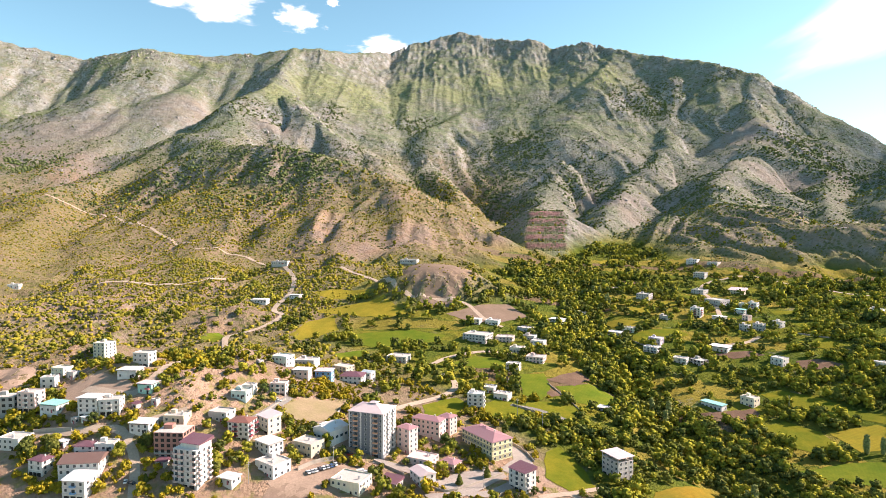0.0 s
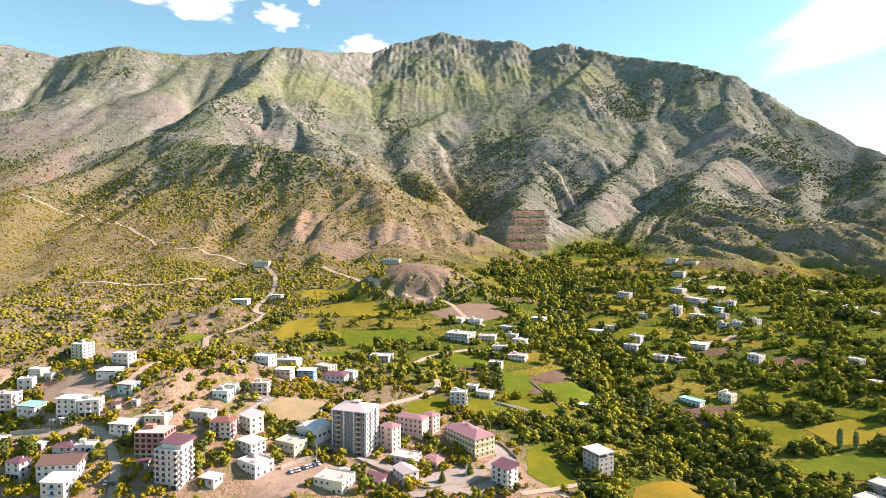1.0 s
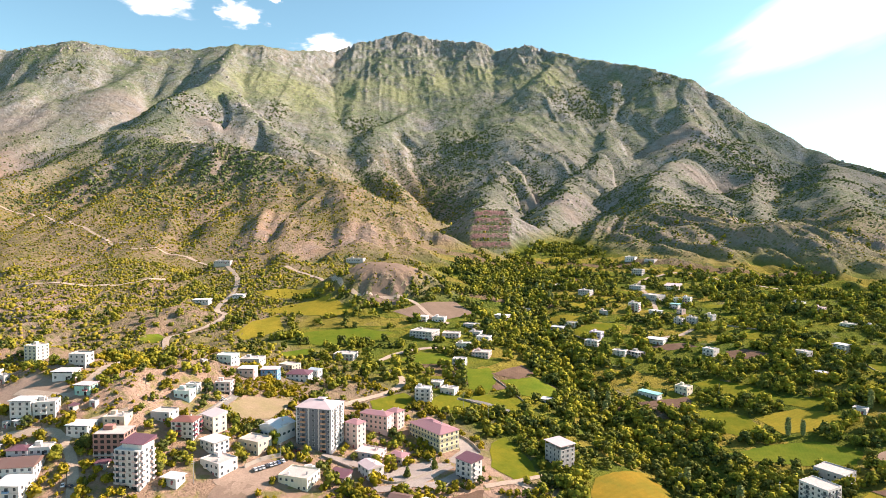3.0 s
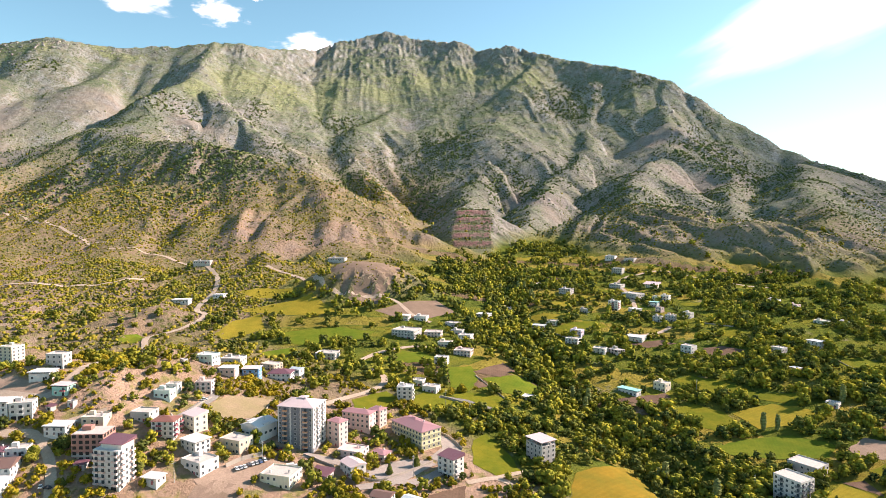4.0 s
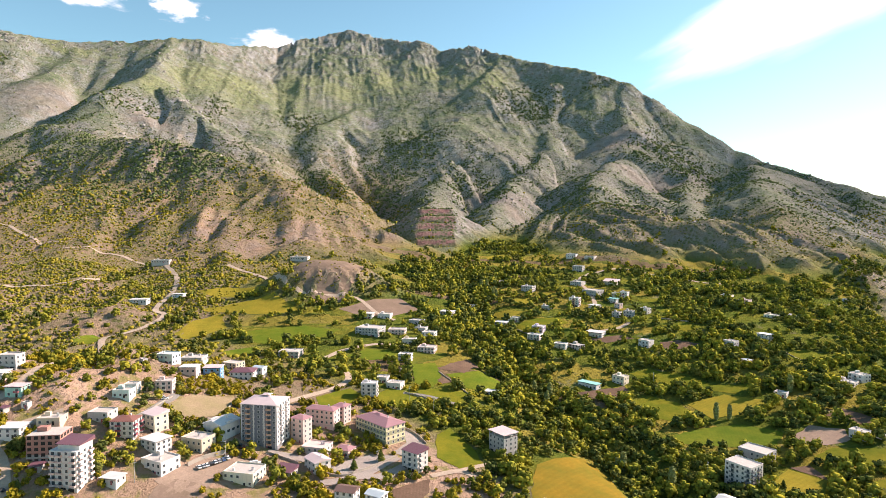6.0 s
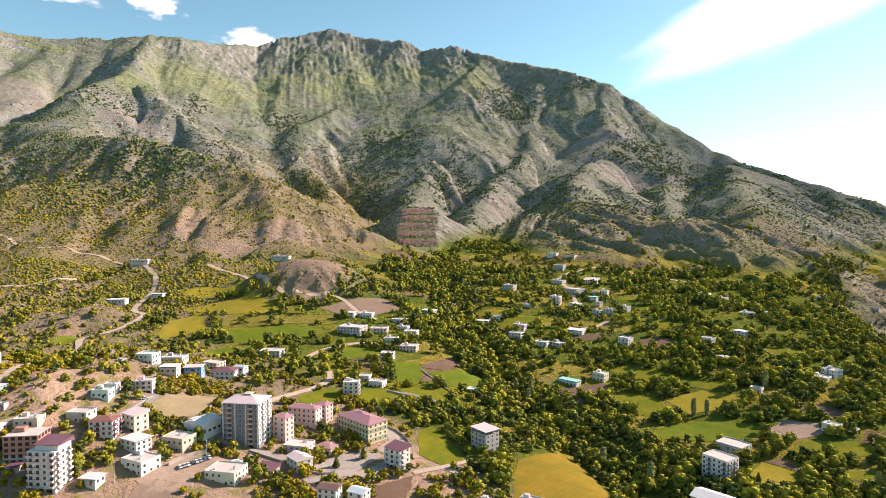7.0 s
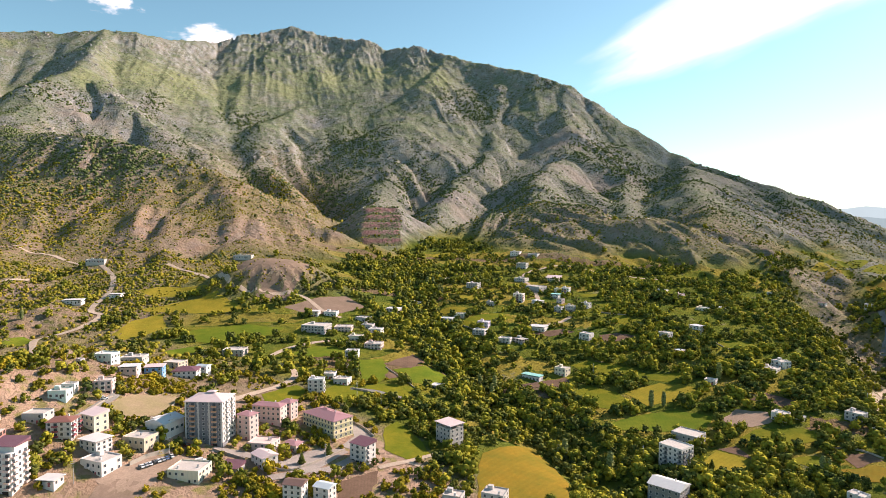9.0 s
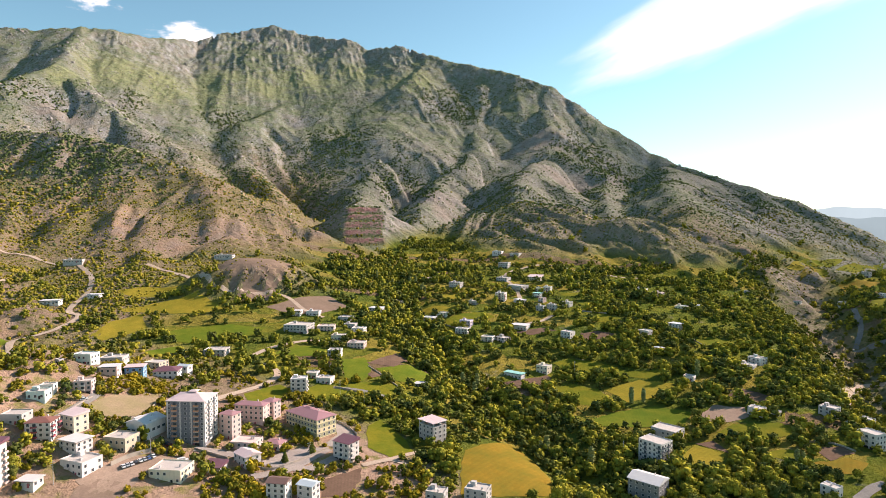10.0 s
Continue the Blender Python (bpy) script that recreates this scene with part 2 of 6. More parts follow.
def ridged(x, y, seed=0):
    return 1 - 2 * np.abs(vnoise(x, y, seed))


def smooth_max(a, b, k):
    h = np.clip(0.5 + 0.5 * (a - b) / k, 0, 1)
    return b + (a - b) * h + k * h * (1 - h)


RIDGES = []


def ridge(fall, *crest, rib=0.17, cliff=0.0, soft=35.0):
    """A crest line through the given points; fall: the grade of its flanks; rib: depth of the gullies down them;
    cliff: height of the rock band under the crest; soft: how broadly the crest is rounded."""
    RIDGES.append((fall, np.array(crest, float), rib, cliff, soft))


# the high crest, its left shoulder to its right foot
ridge(0.8, (-2925, 2535, 820), (-2355, 2540, 880), (-1785, 2540, 875), (-1515, 2635, 820), (-1230, 2590, 850), (-965, 2690, 850), (-660, 2740, 895), (-550, 2790, 905), (-435, 2930, 915), rib=0.2, cliff=14, soft=20)
ridge(0.62, (-550, 2790, 900), (-435, 2940, 925), (-265, 3145, 985), (-140, 3200, 1045), (75, 3250, 1115), (275, 3200, 1065), (435, 3100, 1030), (535, 3045, 970), (690, 2945, 985), (795, 2840, 915), rib=0.07, cliff=34, soft=16)
ridge(0.72, (795, 2840, 915), (960, 2635, 825), (1065, 2485, 765), (1170, 2380, 705), (1245, 2275, 630), (1305, 2170, 530), (1360, 2100, 468), (1430, 2015, 396), rib=0.12, cliff=16, soft=20)
ridge(0.6, (1430, 2015, 396), (1370, 1720, 312), (1410, 1525, 247), (1460, 1400, 196), (1480, 1300, 156), (1490, 1180, 110), soft=20)
# spurs of the right mountain
ridge(0.58, (435, 3100, 1030), (180, 2630, 650), (-30, 2270, 490), (-45, 1960, 330), (25, 1655, 215), rib=0.5, soft=30)
ridge(0.58, (795, 2840, 915), (570, 2480, 685), (425, 2170, 485), (340, 1860, 320), (255, 1605, 210), (205, 1450, 160), rib=0.5, soft=30)
ridge(0.6, (960, 2635, 825), (810, 2270, 540), (705, 1965, 385), (520, 1705, 260), (350, 1400, 170), (280, 1200, 115), rib=0.5, soft=30)
ridge(0.52, (1075, 2185, 570), (1020, 2070, 490), (940, 1865, 370), (740, 1610, 285), (575, 1355, 205), (510, 1150, 145), (450, 980, 105), rib=0.5, soft=30)
ridge(0.5, (1190, 1970, 408), (1125, 1860, 340), (925, 1505, 225), (795, 1250, 145), (670, 1000, 95), rib=0.5, soft=30)
ridge(0.4, (1200, 1610, 310), (975, 1255, 200), (840, 1030, 135), (735, 850, 90), rib=0.5, soft=30)
ridge(0.4, (1375, 1430, 225), (1235, 1175, 135), (1125, 995, 90), rib=0.5, soft=30)
# the brow above the right-hand fields
ridge(0.38, (415, 1250, 128), (480, 1275, 165), (580, 1265, 190), (640, 1205, 180), (670, 1125, 150), (690, 1045, 122), (700, 985, 98), rib=0.5, soft=45)
ridge(0.32, (480, 1150, 138), (580, 1100, 146), (740, 1010, 146), (775, 935, 98), rib=0.75, soft=35)
# spurs of the left mountain
ridge(0.55, (-1785, 2540, 875), (-1695, 2225, 615), (-1530, 1915, 395), rib=0.42, soft=26)
ridge(0.55, (-1230, 2590, 850), (-1265, 2325, 635), (-1310, 2120, 475), (-1255, 1910, 345), rib=0.42, soft=26)
ridge(0.55, (-965, 2690, 850), (-995, 2430, 675), (-990, 2220, 535), rib=0.42, soft=26)
ridge(0.68, (-660, 2740, 895), (-635, 2330, 655), (-480, 2170, 540), (-335, 2015, 430), (-230, 1910, 350), (-200, 1860, 320), (-120, 1790, 262), (-40, 1700, 205), rib=0.42, soft=26)
ridge(0.6, (-635, 2330, 655), (-695, 2120, 550), (-785, 1915, 420), (-835, 1660, 305), (-875, 1405, 230), (-860, 1200, 175), (-895, 1050, 145), rib=0.42, soft=26)
ridge(0.6, (-785, 1915, 420), (-560, 1610, 345), (-400, 1510, 340), (-290, 1430, 305), (-185, 1335, 270), (-95, 1265, 225), (15, 1170, 168), (95, 1110, 132), (165, 1060, 98), rib=0.42, soft=26)
ridge(0.34, (-815, 1865, 390), (-730, 1505, 235), (-640, 1200, 145), (-520, 900, 90), rib=0.42, soft=26)
ridge(0.34, (-530, 1610, 345), (-475, 1355, 230), (-415, 1100, 145), (-360, 870, 100), rib=0.42, soft=26)
ridge(0.34, (-290, 1430, 305), (-210, 1185, 190), (-165, 980, 130), (-135, 860, 100), rib=0.42, soft=26)
ridge(0.34, (-95, 1265, 225), (-65, 1080, 155), (-40, 950, 120), rib=0.42, soft=26)
ridge(0.34, (-875, 1405, 230), (-745, 1100, 145), (-640, 850, 105), rib=0.42, soft=26)


def bump(x, y, cx, cy, sx, sy, h):
    return h * np.exp(-((x - cx) / sx) ** 2 - ((y - cy) / sy) ** 2)


def along(x, y, pts):
    """The distance from a broken line."""
    best = np.full(np.shape(x), 1e9)
    for (ax, ay), (bx, by) in zip(pts, pts[1:]):
        dx, dy = bx - ax, by - ay
        t = np.clip(((x - ax) * dx + (y - ay) * dy) / (dx * dx + dy * dy), 0, 1)
        best = np.minimum(best, np.hypot(x - ax - t * dx, y - ay - t * dy))
    return best


STREAM = [(215, 120), (190, 300), (165, 430), (160, 560), (175, 750), (190, 1000), (210, 1250), (120, 1700)]
GORGE = [(430, 100), (470, 280), (535, 390), (625, 500), (725, 650), (850, 780), (1050, 890), (1450, 1020), (2600, 1300)]


LANE = [(-220, 376), (-186, 367), (-181, 398), (-174, 437), (-185, 520), (-213, 604), (-198, 625), (-186, 646), (-179, 685), (-193, 704), (-189, 767), (-201, 834), (-215, 864)]


def knoll(x, y):
    """The flat-topped mound above the village, with washed-out flanks."""
    r2 = ((x + 12) / 74) ** 2 + ((y - 765) / 48) ** 2
    flank = np.exp(-((np.sqrt(r2) - 0.95) / 0.3) ** 2)
    skirt = 14 * np.exp(-(x / 105) ** 2 - ((y - 745) / 80) ** 2)
    return skirt + 30 * np.exp(-r2 ** 1.7) + flank * (5.5 * ridged(np.arctan2(y - 765, x + 12) * 6, np.sqrt(r2) * 2, 15) + 2 * ridged(x / 11, y / 11, 16) - 2.5)


def valley(x, y):
    z = 10 + np.where(y < 1200, 0.105 * (y - 300), 94.5 + 0.02 * (y - 1200))
    z = np.where(y < 100, -11 + 0.02 * (y - 100), z)
    z = z + bump(x, y, -190, 400, 115, 95, 42) + bump(x, y, 230, 430, 150, 260, -20) + knoll(x, y)
    z = z + 0.03 * np.clip(-x - 230, 0, 800) - 0.06 * np.clip(x - 950, 0, 2600)
    z = z - 11 * np.exp(-(along(x, y, STREAM) / 26) ** 2) - 48 * np.exp(-(along(x, y, GORGE) / 50) ** 2)
    bank = np.exp(-((along(x, y, GORGE) - 30) / 26) ** 2)
    z = z + bank * (5 * ridged(x / 30, y / 30, 9) + 3 * ridged(x / 11, y / 16, 10) + 3 * vnoise(x / 60, y / 60, 3))
    wild = np.clip((-90 - x + 0.25 * (y - 400)) / 60, 0, 1) * np.clip((y - 330) / 60, 0, 1)
    wild = wild * (1 - np.exp(-((x + 75) / 95) ** 4 - ((y - 660) / 130) ** 4)) * (1 - 0.9 * np.exp(-(along(x, y, LANE) / 16) ** 2))
    z = z + wild * (7 * vnoise(x / 75, y / 75, 5) + 6 * ridged(x / 42, y / 42, 6) + 2.2 * ridged(x / 17, y / 17, 7))
    return z + 0.5 * vnoise(x / 40, y / 40, 8)


def terraces(x, y):
    """A nose of hillside cut into five steps: its height, and where the bare risers and the green treads are."""
    u = np.abs(x - 0.166 * y + 6 * vnoise(x / 30, y / 30, 36))
    rise = 102 + 0.53 * (y - 1090) + 1.2 * vnoise(x / 45, y / 45, 37)
    z = np.minimum(rise, 174) - 0.35 * np.clip(y - 1250, 0, 900)
    k = (z - 102) / 14.4
    f = k - np.floor(k)
    z = np.where(k > 0, 102 + 14.4 * (np.floor(k) + np.clip((f - 0.5) / 0.5, 0, 1)), z) - 0.62 * np.clip(u - 34 - 6 * vnoise(y / 25, x / 25, 38), 0, 300)
    red = (f > 0.66) * np.clip((37 - u) / 5, 0, 1) * (k > 0) * (y < 1240) * np.clip(0.95 + 0.35 * vnoise(x / 13, y / 9, 39), 0, 1)
    tread = (f <= 0.66) * np.clip((40 - u) / 5, 0, 1) * (k > 0) * (y < 1262)
    return np.where(y < 1060, -500.0, z), red, tread


def relief(x, y):
    x, y = np.asarray(x, float), np.asarray(y, float)
    wx = x + 17 * vnoise(x / 170, y / 170, 11) + 6 * vnoise(x / 60, y / 60, 12)
    wy = y + 17 * vnoise(x / 170, y / 170, 13) + 6 * vnoise(x / 60, y / 60, 14)
    low = valley(x, y)
    top = np.full(x.shape, -500.0)
    for fall, crest, rib, cliff, soft in RIDGES:
        best, far = np.full(x.shape, -1e9), np.zeros(x.shape)
        for a, b in zip(crest, crest[1:]):
            d = b - a
            n = math.hypot(d[0], d[1])
            t = np.clip(((wx - a[0]) * d[0] + (wy - a[1]) * d[1]) / (n * n), 0, 1)
            r = np.hypot(wx - a[0] - t * d[0], wy - a[1] - t * d[1])
            h = a[2] + t * d[2] - fall * (np.sqrt(r * r + soft * soft) - soft)
            pick = h > best
            best, far = np.where(pick, h, best), np.where(pick, r, far)
        if cliff:
            jag = 0.8 + 0.28 * vnoise(x / 55, y / 55, 23) + 0.25 * ridged(x / 24, y / 24, 24)
            best = best - cliff * (1 + (jag - 1) * np.exp(-far / 150)) * (1 - np.exp(-(far / 60) ** 2))
        chord = crest[-1, :2] - crest[0, :2]
        chord = chord / math.hypot(*chord)
        at = wx * chord[0] + wy * chord[1]
        # gullies follow the steepest way down, so they slant where the crest itself falls
        drop = (crest[0, 2] - crest[-1, 2]) / np.hypot(*np.diff(crest[:, :2], axis=0).T).sum()
        at = at - far * np.clip(drop / fall, -1.2, 1.2)
        gully = 0.95 * (1.6 * np.abs(vnoise(at / 105 + 31 * len(crest), far / 900, 21)) - 0.6) + 0.55 * ridged(at / 47, far / 500, 22) + 0.22 * ridged(at / 21, far / 300, 25)
        best = best - fall * rib * np.minimum(far, 260) * (0.5 - 0.45 * gully)
        top = smooth_max(top, best, 15)
    m = np.clip((top - low + 20) / 80, 0, 1)
    z = smooth_max(low, top, 16)
    rock = np.clip((z - 620) / 250, 0, 1)
    z = z + m * (3.5 * ridged(wx / 260, wy / 260, 31) + 2.6 * ridged(wx / 88, wy / 88, 32) + 1.8 * ridged(x / 37, y / 37, 33) - 3)
    z = z + m * (0.7 + 2.4 * rock) * (1.6 * ridged(x / 26, y / 26, 34) + 0.7 * vnoise(x / 12, y / 12, 35))
    # washed-out ribs on the brow above the right-hand fields
    brow = np.clip((z - low - 5) / 14, 0, 1) * np.clip((x - 330) / 60, 0, 1) * np.clip((1230 - y) / 80, 0, 1) * np.clip((900 - x) / 80, 0, 1)
    z = z + brow * (7 * ridged((x + 0.5 * y) / 50, (y - 0.5 * x) / 150, 17) + 4.5 * ridged((x + 0.3 * y) / 22, (y - 0.3 * x) / 70, 18) - 6)
    # gullies down the face of the left spur, deepest where it is bare
    face = np.clip((z - low - 8) / 25, 0, 1) * np.clip((130 - x) / 60, 0, 1) * np.clip((x + 900) / 150, 0, 1) * np.clip((1480 - y) / 120, 0, 1) * np.clip((y - 820) / 60, 0, 1)
    z = z + face * (5 * ridged((x + 0.2 * y) / 62, y / 260, 19) - 2.5)
    washed = face * np.maximum(bump(x, y, -193, 1067, 75, 110, 1), np.maximum(bump(x, y, -59, 1020, 80, 75, 1), bump(x, y, 60, 1060, 70, 60, 0.8)))
    z = z + washed * (9 * ridged((x + 0.1 * y) / 30, y / 200, 20) + 3 * ridged(x / 13, y / 90, 26) - 6)
    # the stepped reddish terraces at the ravine's mouth
    return np.maximum(z, terraces(x, y)[0])


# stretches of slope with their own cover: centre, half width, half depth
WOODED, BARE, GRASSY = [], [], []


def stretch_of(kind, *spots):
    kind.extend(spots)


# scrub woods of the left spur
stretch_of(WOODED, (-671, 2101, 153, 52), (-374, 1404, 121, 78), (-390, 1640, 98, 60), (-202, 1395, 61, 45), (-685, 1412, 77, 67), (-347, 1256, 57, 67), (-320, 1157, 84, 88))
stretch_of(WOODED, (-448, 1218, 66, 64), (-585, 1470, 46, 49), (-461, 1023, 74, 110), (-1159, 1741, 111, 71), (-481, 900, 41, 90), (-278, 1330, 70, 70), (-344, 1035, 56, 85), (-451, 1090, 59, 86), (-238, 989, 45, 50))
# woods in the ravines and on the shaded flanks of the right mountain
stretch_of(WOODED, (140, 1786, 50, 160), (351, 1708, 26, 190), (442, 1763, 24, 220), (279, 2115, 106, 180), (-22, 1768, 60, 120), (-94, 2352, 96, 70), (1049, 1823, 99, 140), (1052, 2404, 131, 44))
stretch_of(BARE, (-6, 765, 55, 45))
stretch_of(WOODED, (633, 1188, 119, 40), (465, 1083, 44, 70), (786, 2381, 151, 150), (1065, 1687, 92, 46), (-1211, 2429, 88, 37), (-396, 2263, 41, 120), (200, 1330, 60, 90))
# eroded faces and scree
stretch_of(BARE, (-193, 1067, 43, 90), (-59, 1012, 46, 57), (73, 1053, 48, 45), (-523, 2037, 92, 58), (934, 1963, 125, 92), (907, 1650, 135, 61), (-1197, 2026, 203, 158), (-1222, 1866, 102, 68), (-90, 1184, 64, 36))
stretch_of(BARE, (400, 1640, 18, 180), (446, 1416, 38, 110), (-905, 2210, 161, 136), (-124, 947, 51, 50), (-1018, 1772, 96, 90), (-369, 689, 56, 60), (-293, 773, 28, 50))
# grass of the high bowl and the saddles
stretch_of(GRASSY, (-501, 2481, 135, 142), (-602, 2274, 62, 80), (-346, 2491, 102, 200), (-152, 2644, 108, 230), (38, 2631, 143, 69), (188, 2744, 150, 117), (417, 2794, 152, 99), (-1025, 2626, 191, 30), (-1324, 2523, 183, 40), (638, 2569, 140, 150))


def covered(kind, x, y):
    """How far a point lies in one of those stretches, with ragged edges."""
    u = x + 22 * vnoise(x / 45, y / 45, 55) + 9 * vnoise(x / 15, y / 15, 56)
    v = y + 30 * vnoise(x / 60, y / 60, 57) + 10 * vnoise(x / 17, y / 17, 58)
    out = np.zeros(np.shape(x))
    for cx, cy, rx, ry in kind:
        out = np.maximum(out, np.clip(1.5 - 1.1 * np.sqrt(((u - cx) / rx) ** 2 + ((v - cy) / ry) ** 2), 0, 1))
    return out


def steps(*spans):
    """Grid lines: (from, to, step) spans end to end."""
    out = []
    for a, b, s in spans:
        out += list(np.linspace(a, b, max(1, round((b - a) / s)), endpoint=False))
    return np.array(out + [spans[-1][1]])


GX = steps((-4900, -3000, 120), (-3000, -1900, 22), (-1900, -700, 13), (-700, -420, 7), (-420, 720, 4.5), (720, 1600, 8), (1600, 2400, 25), (2400, 4900, 60))
GY = steps((-1500, 100, 80), (100, 240, 12), (240, 900, 4.5), (900, 1085, 7.5), (1085, 1245, 4), (1245, 1500, 7.5), (1500, 3400, 12), (3400, 4900, 60))


def mesh_from(name, verts, faces, sides, material, smooth=False):
    me = bpy.data.meshes.new(name)
    verts, faces = np.asarray(verts, np.float32), np.asarray(faces, np.int32)
    me.vertices.add(len(verts))
    me.vertices.foreach_set("co", verts.ravel())
    me.loops.add(faces.size)
    me.loops.foreach_set("vertex_index", faces.ravel())
    me.polygons.add(faces.size // sides)
    me.polygons.foreach_set("loop_start", np.arange(0, faces.size, sides, dtype=np.int32))
    me.polygons.foreach_set("use_smooth", np.full(faces.size // sides, smooth))
    me.update(calc_edges=True)
    me.materials.append(material)
    return me


def valley_share(x, y):
    """1 on the watered valley floor, 0 on the dry hills and in the town."""
    edge = x - 52 + 0.6 * np.clip(y - 340, -20, 250) + 14 * vnoise(x / 50, y / 50, 41)
    side = np.clip(edge / 50, 0, 1) * np.clip((y + 30 * vnoise(x / 70, y / 70, 42) - 110) / 60, 0, 1)
    north = np.clip((edge + 40) / 50, 0, 1) * np.clip((y - 510 + 0.2 * x) / 50, 0, 1)
    return np.maximum(side, north) * (1 - np.clip(bump(x, y, -6, 765, 62, 46, 1.6), 0, 1)) * np.clip((1300 - x) / 150, 0, 1)


def plots(x, y):
    """The patchwork of the valley floor: a random tone for each plot, and metres to its nearest edge."""
    a = 0.45 + 0.5 * np.clip((x - 120) / 500, -1, 1)
    u = (x * np.cos(a) - y * np.sin(a)) / 52 + 0.35 * vnoise(x / 70, y / 70, 45)
    v = (x * np.sin(a) + y * np.cos(a)) / 30 + 0.35 * vnoise(x / 70, y / 70, 46)
    u = u + 0.5 * (np.floor(v) % 2)
    i, j = np.floor(u), np.floor(v)
    edge = np.minimum(np.minimum(u - i, i + 1 - u) * 52, np.minimum(v - j, j + 1 - v) * 30)
    return 0.5 + 0.5 * lattice(i, j, 47), edge


def build_ground():
    X, Y = np.meshgrid(GX, GY)
    Z = relief(X, Y)
    ny, nx = X.shape
    verts = np.stack([X.ravel(), Y.ravel(), Z.ravel()], 1)
    i = np.arange(ny * nx).reshape(ny, nx)
    quads = np.stack([i[:-1, :-1], i[:-1, 1:], i[1:, 1:], i[1:, :-1]], -1).reshape(-1, 4)
    me = mesh_from("ground", verts, quads, 4, MAT["ground"], True)
    gy, gx = np.gradient(Z, GY, GX)
    grade = np.hypot(gx, gy)
    hill = np.maximum(np.clip((Z - valley(X, Y) - 6) / 25, 0, 1), (1 - valley_share(X, Y)) * np.clip((Y - 420) / 120, 0, 1))
    soft = 0.5 + 0.5 * vnoise(X / 140, Y / 140, 51) + 0.35 * vnoise(X / 50, Y / 50, 52)
    rock = np.clip((grade - 0.55) / 0.3, 0, 1) * 0.9 + np.clip((Z - 650) / 250, 0, 1) * 0.6 + 0.25
    rock = rock * np.clip((Z - 120) / 350, 0.3, 1)
    grass = np.clip(soft + 0.25, 0, 1) * np.clip(1.3 - grade, 0.15, 1) * (0.8 + 1.1 * np.clip((Z - 350) / 200, 0, 1))
    meadow = (1 - 0.85 * np.exp(-(along(X, Y, GORGE) / 40) ** 2)) * valley_share(X, Y) * (1 - np.clip((Z - valley(X, Y) - 6) / 25, 0, 1))
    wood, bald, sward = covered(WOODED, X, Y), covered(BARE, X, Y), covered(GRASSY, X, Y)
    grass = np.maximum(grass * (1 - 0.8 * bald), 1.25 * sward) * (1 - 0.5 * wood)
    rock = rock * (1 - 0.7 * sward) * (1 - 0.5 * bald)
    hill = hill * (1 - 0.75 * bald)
    for key, v in (("plot", plots(X, Y)[0]), ("tread", terraces(X, Y)[2] * (Z < terraces(X, Y)[0] + 3)), ("sward", sward), ("scar", bald), ("grass", grass), ("rock", np.clip(rock, 0, 1)), ("meadow", meadow), ("scrub", np.maximum(hill, np.exp(-((along(X, Y, GORGE) - 20) / 35) ** 2) * (X > 380))), ("warm", np.clip((400 - Z + 50 * vnoise(X / 120, Y / 120, 53)) / 180, 0, 1) * np.maximum(np.clip((190 - X + 0.08 * (Y - 900)) / 130, 0, 1), 0.55 * np.clip((X - 330) / 60, 0, 1) * np.clip((1300 - Y) / 120, 0, 1) * np.clip((1000 - X) / 100, 0, 1))), ("red", terraces(X, Y)[1] * (Z < terraces(X, Y)[0] + 3)), ("bare", (1 - valley_share(X, Y)) * np.clip((455 - Y) / 60, 0, 1))):
        me.attributes.new(key, "FLOAT", "POINT").data.foreach_set("value", v.ravel().astype(np.float32))
    return tagged(new("ground", me), "dry tan mountain slopes around a green valley floor", "ground", kind="structure"), Z


ground, GZ = build_ground()


def height(x, y):
    """The ground sheet's height at (x, y), as its faces lie."""
    i, j = np.clip(np.searchsorted(GX, x) - 1, 0, len(GX) - 2), np.clip(np.searchsorted(GY, y) - 1, 0, len(GY) - 2)
    u, v = (x - GX[i]) / (GX[i + 1] - GX[i]), (y - GY[j]) / (GY[j + 1] - GY[j])
    return (GZ[j, i] * (1 - u) + GZ[j, i + 1] * u) * (1 - v) + (GZ[j + 1, i] * (1 - u) + GZ[j + 1, i + 1] * u) * v


# ---- fields and roads, laid on the ground ----
FIELDS, ROADS = [], []
FIELD_WORDS = dict(green="bright green crop field in rows", lawn="green grassy meadow with uneven growth", straw="yellow-green stubble field",
                   ripe="ripe orange-yellow grain field", soil="bare ploughed brown field", pink="reddish terraced earth bank", dust="bare dusty tan earth lot", dry="dry tan field with thin grass", bank="bare eroded brown earth bank",
                   paved="pale worn concrete yard")


def inside(x, y, pts):
    hit = np.zeros(np.shape(x), bool)
    for (ax, ay), (bx, by) in zip(pts, pts[1:] + pts[:1]):
        if ay != by:
            hit ^= ((ay > y) != (by > y)) & (x < (bx - ax) * (y - ay) / (by - ay) + ax)
    return hit


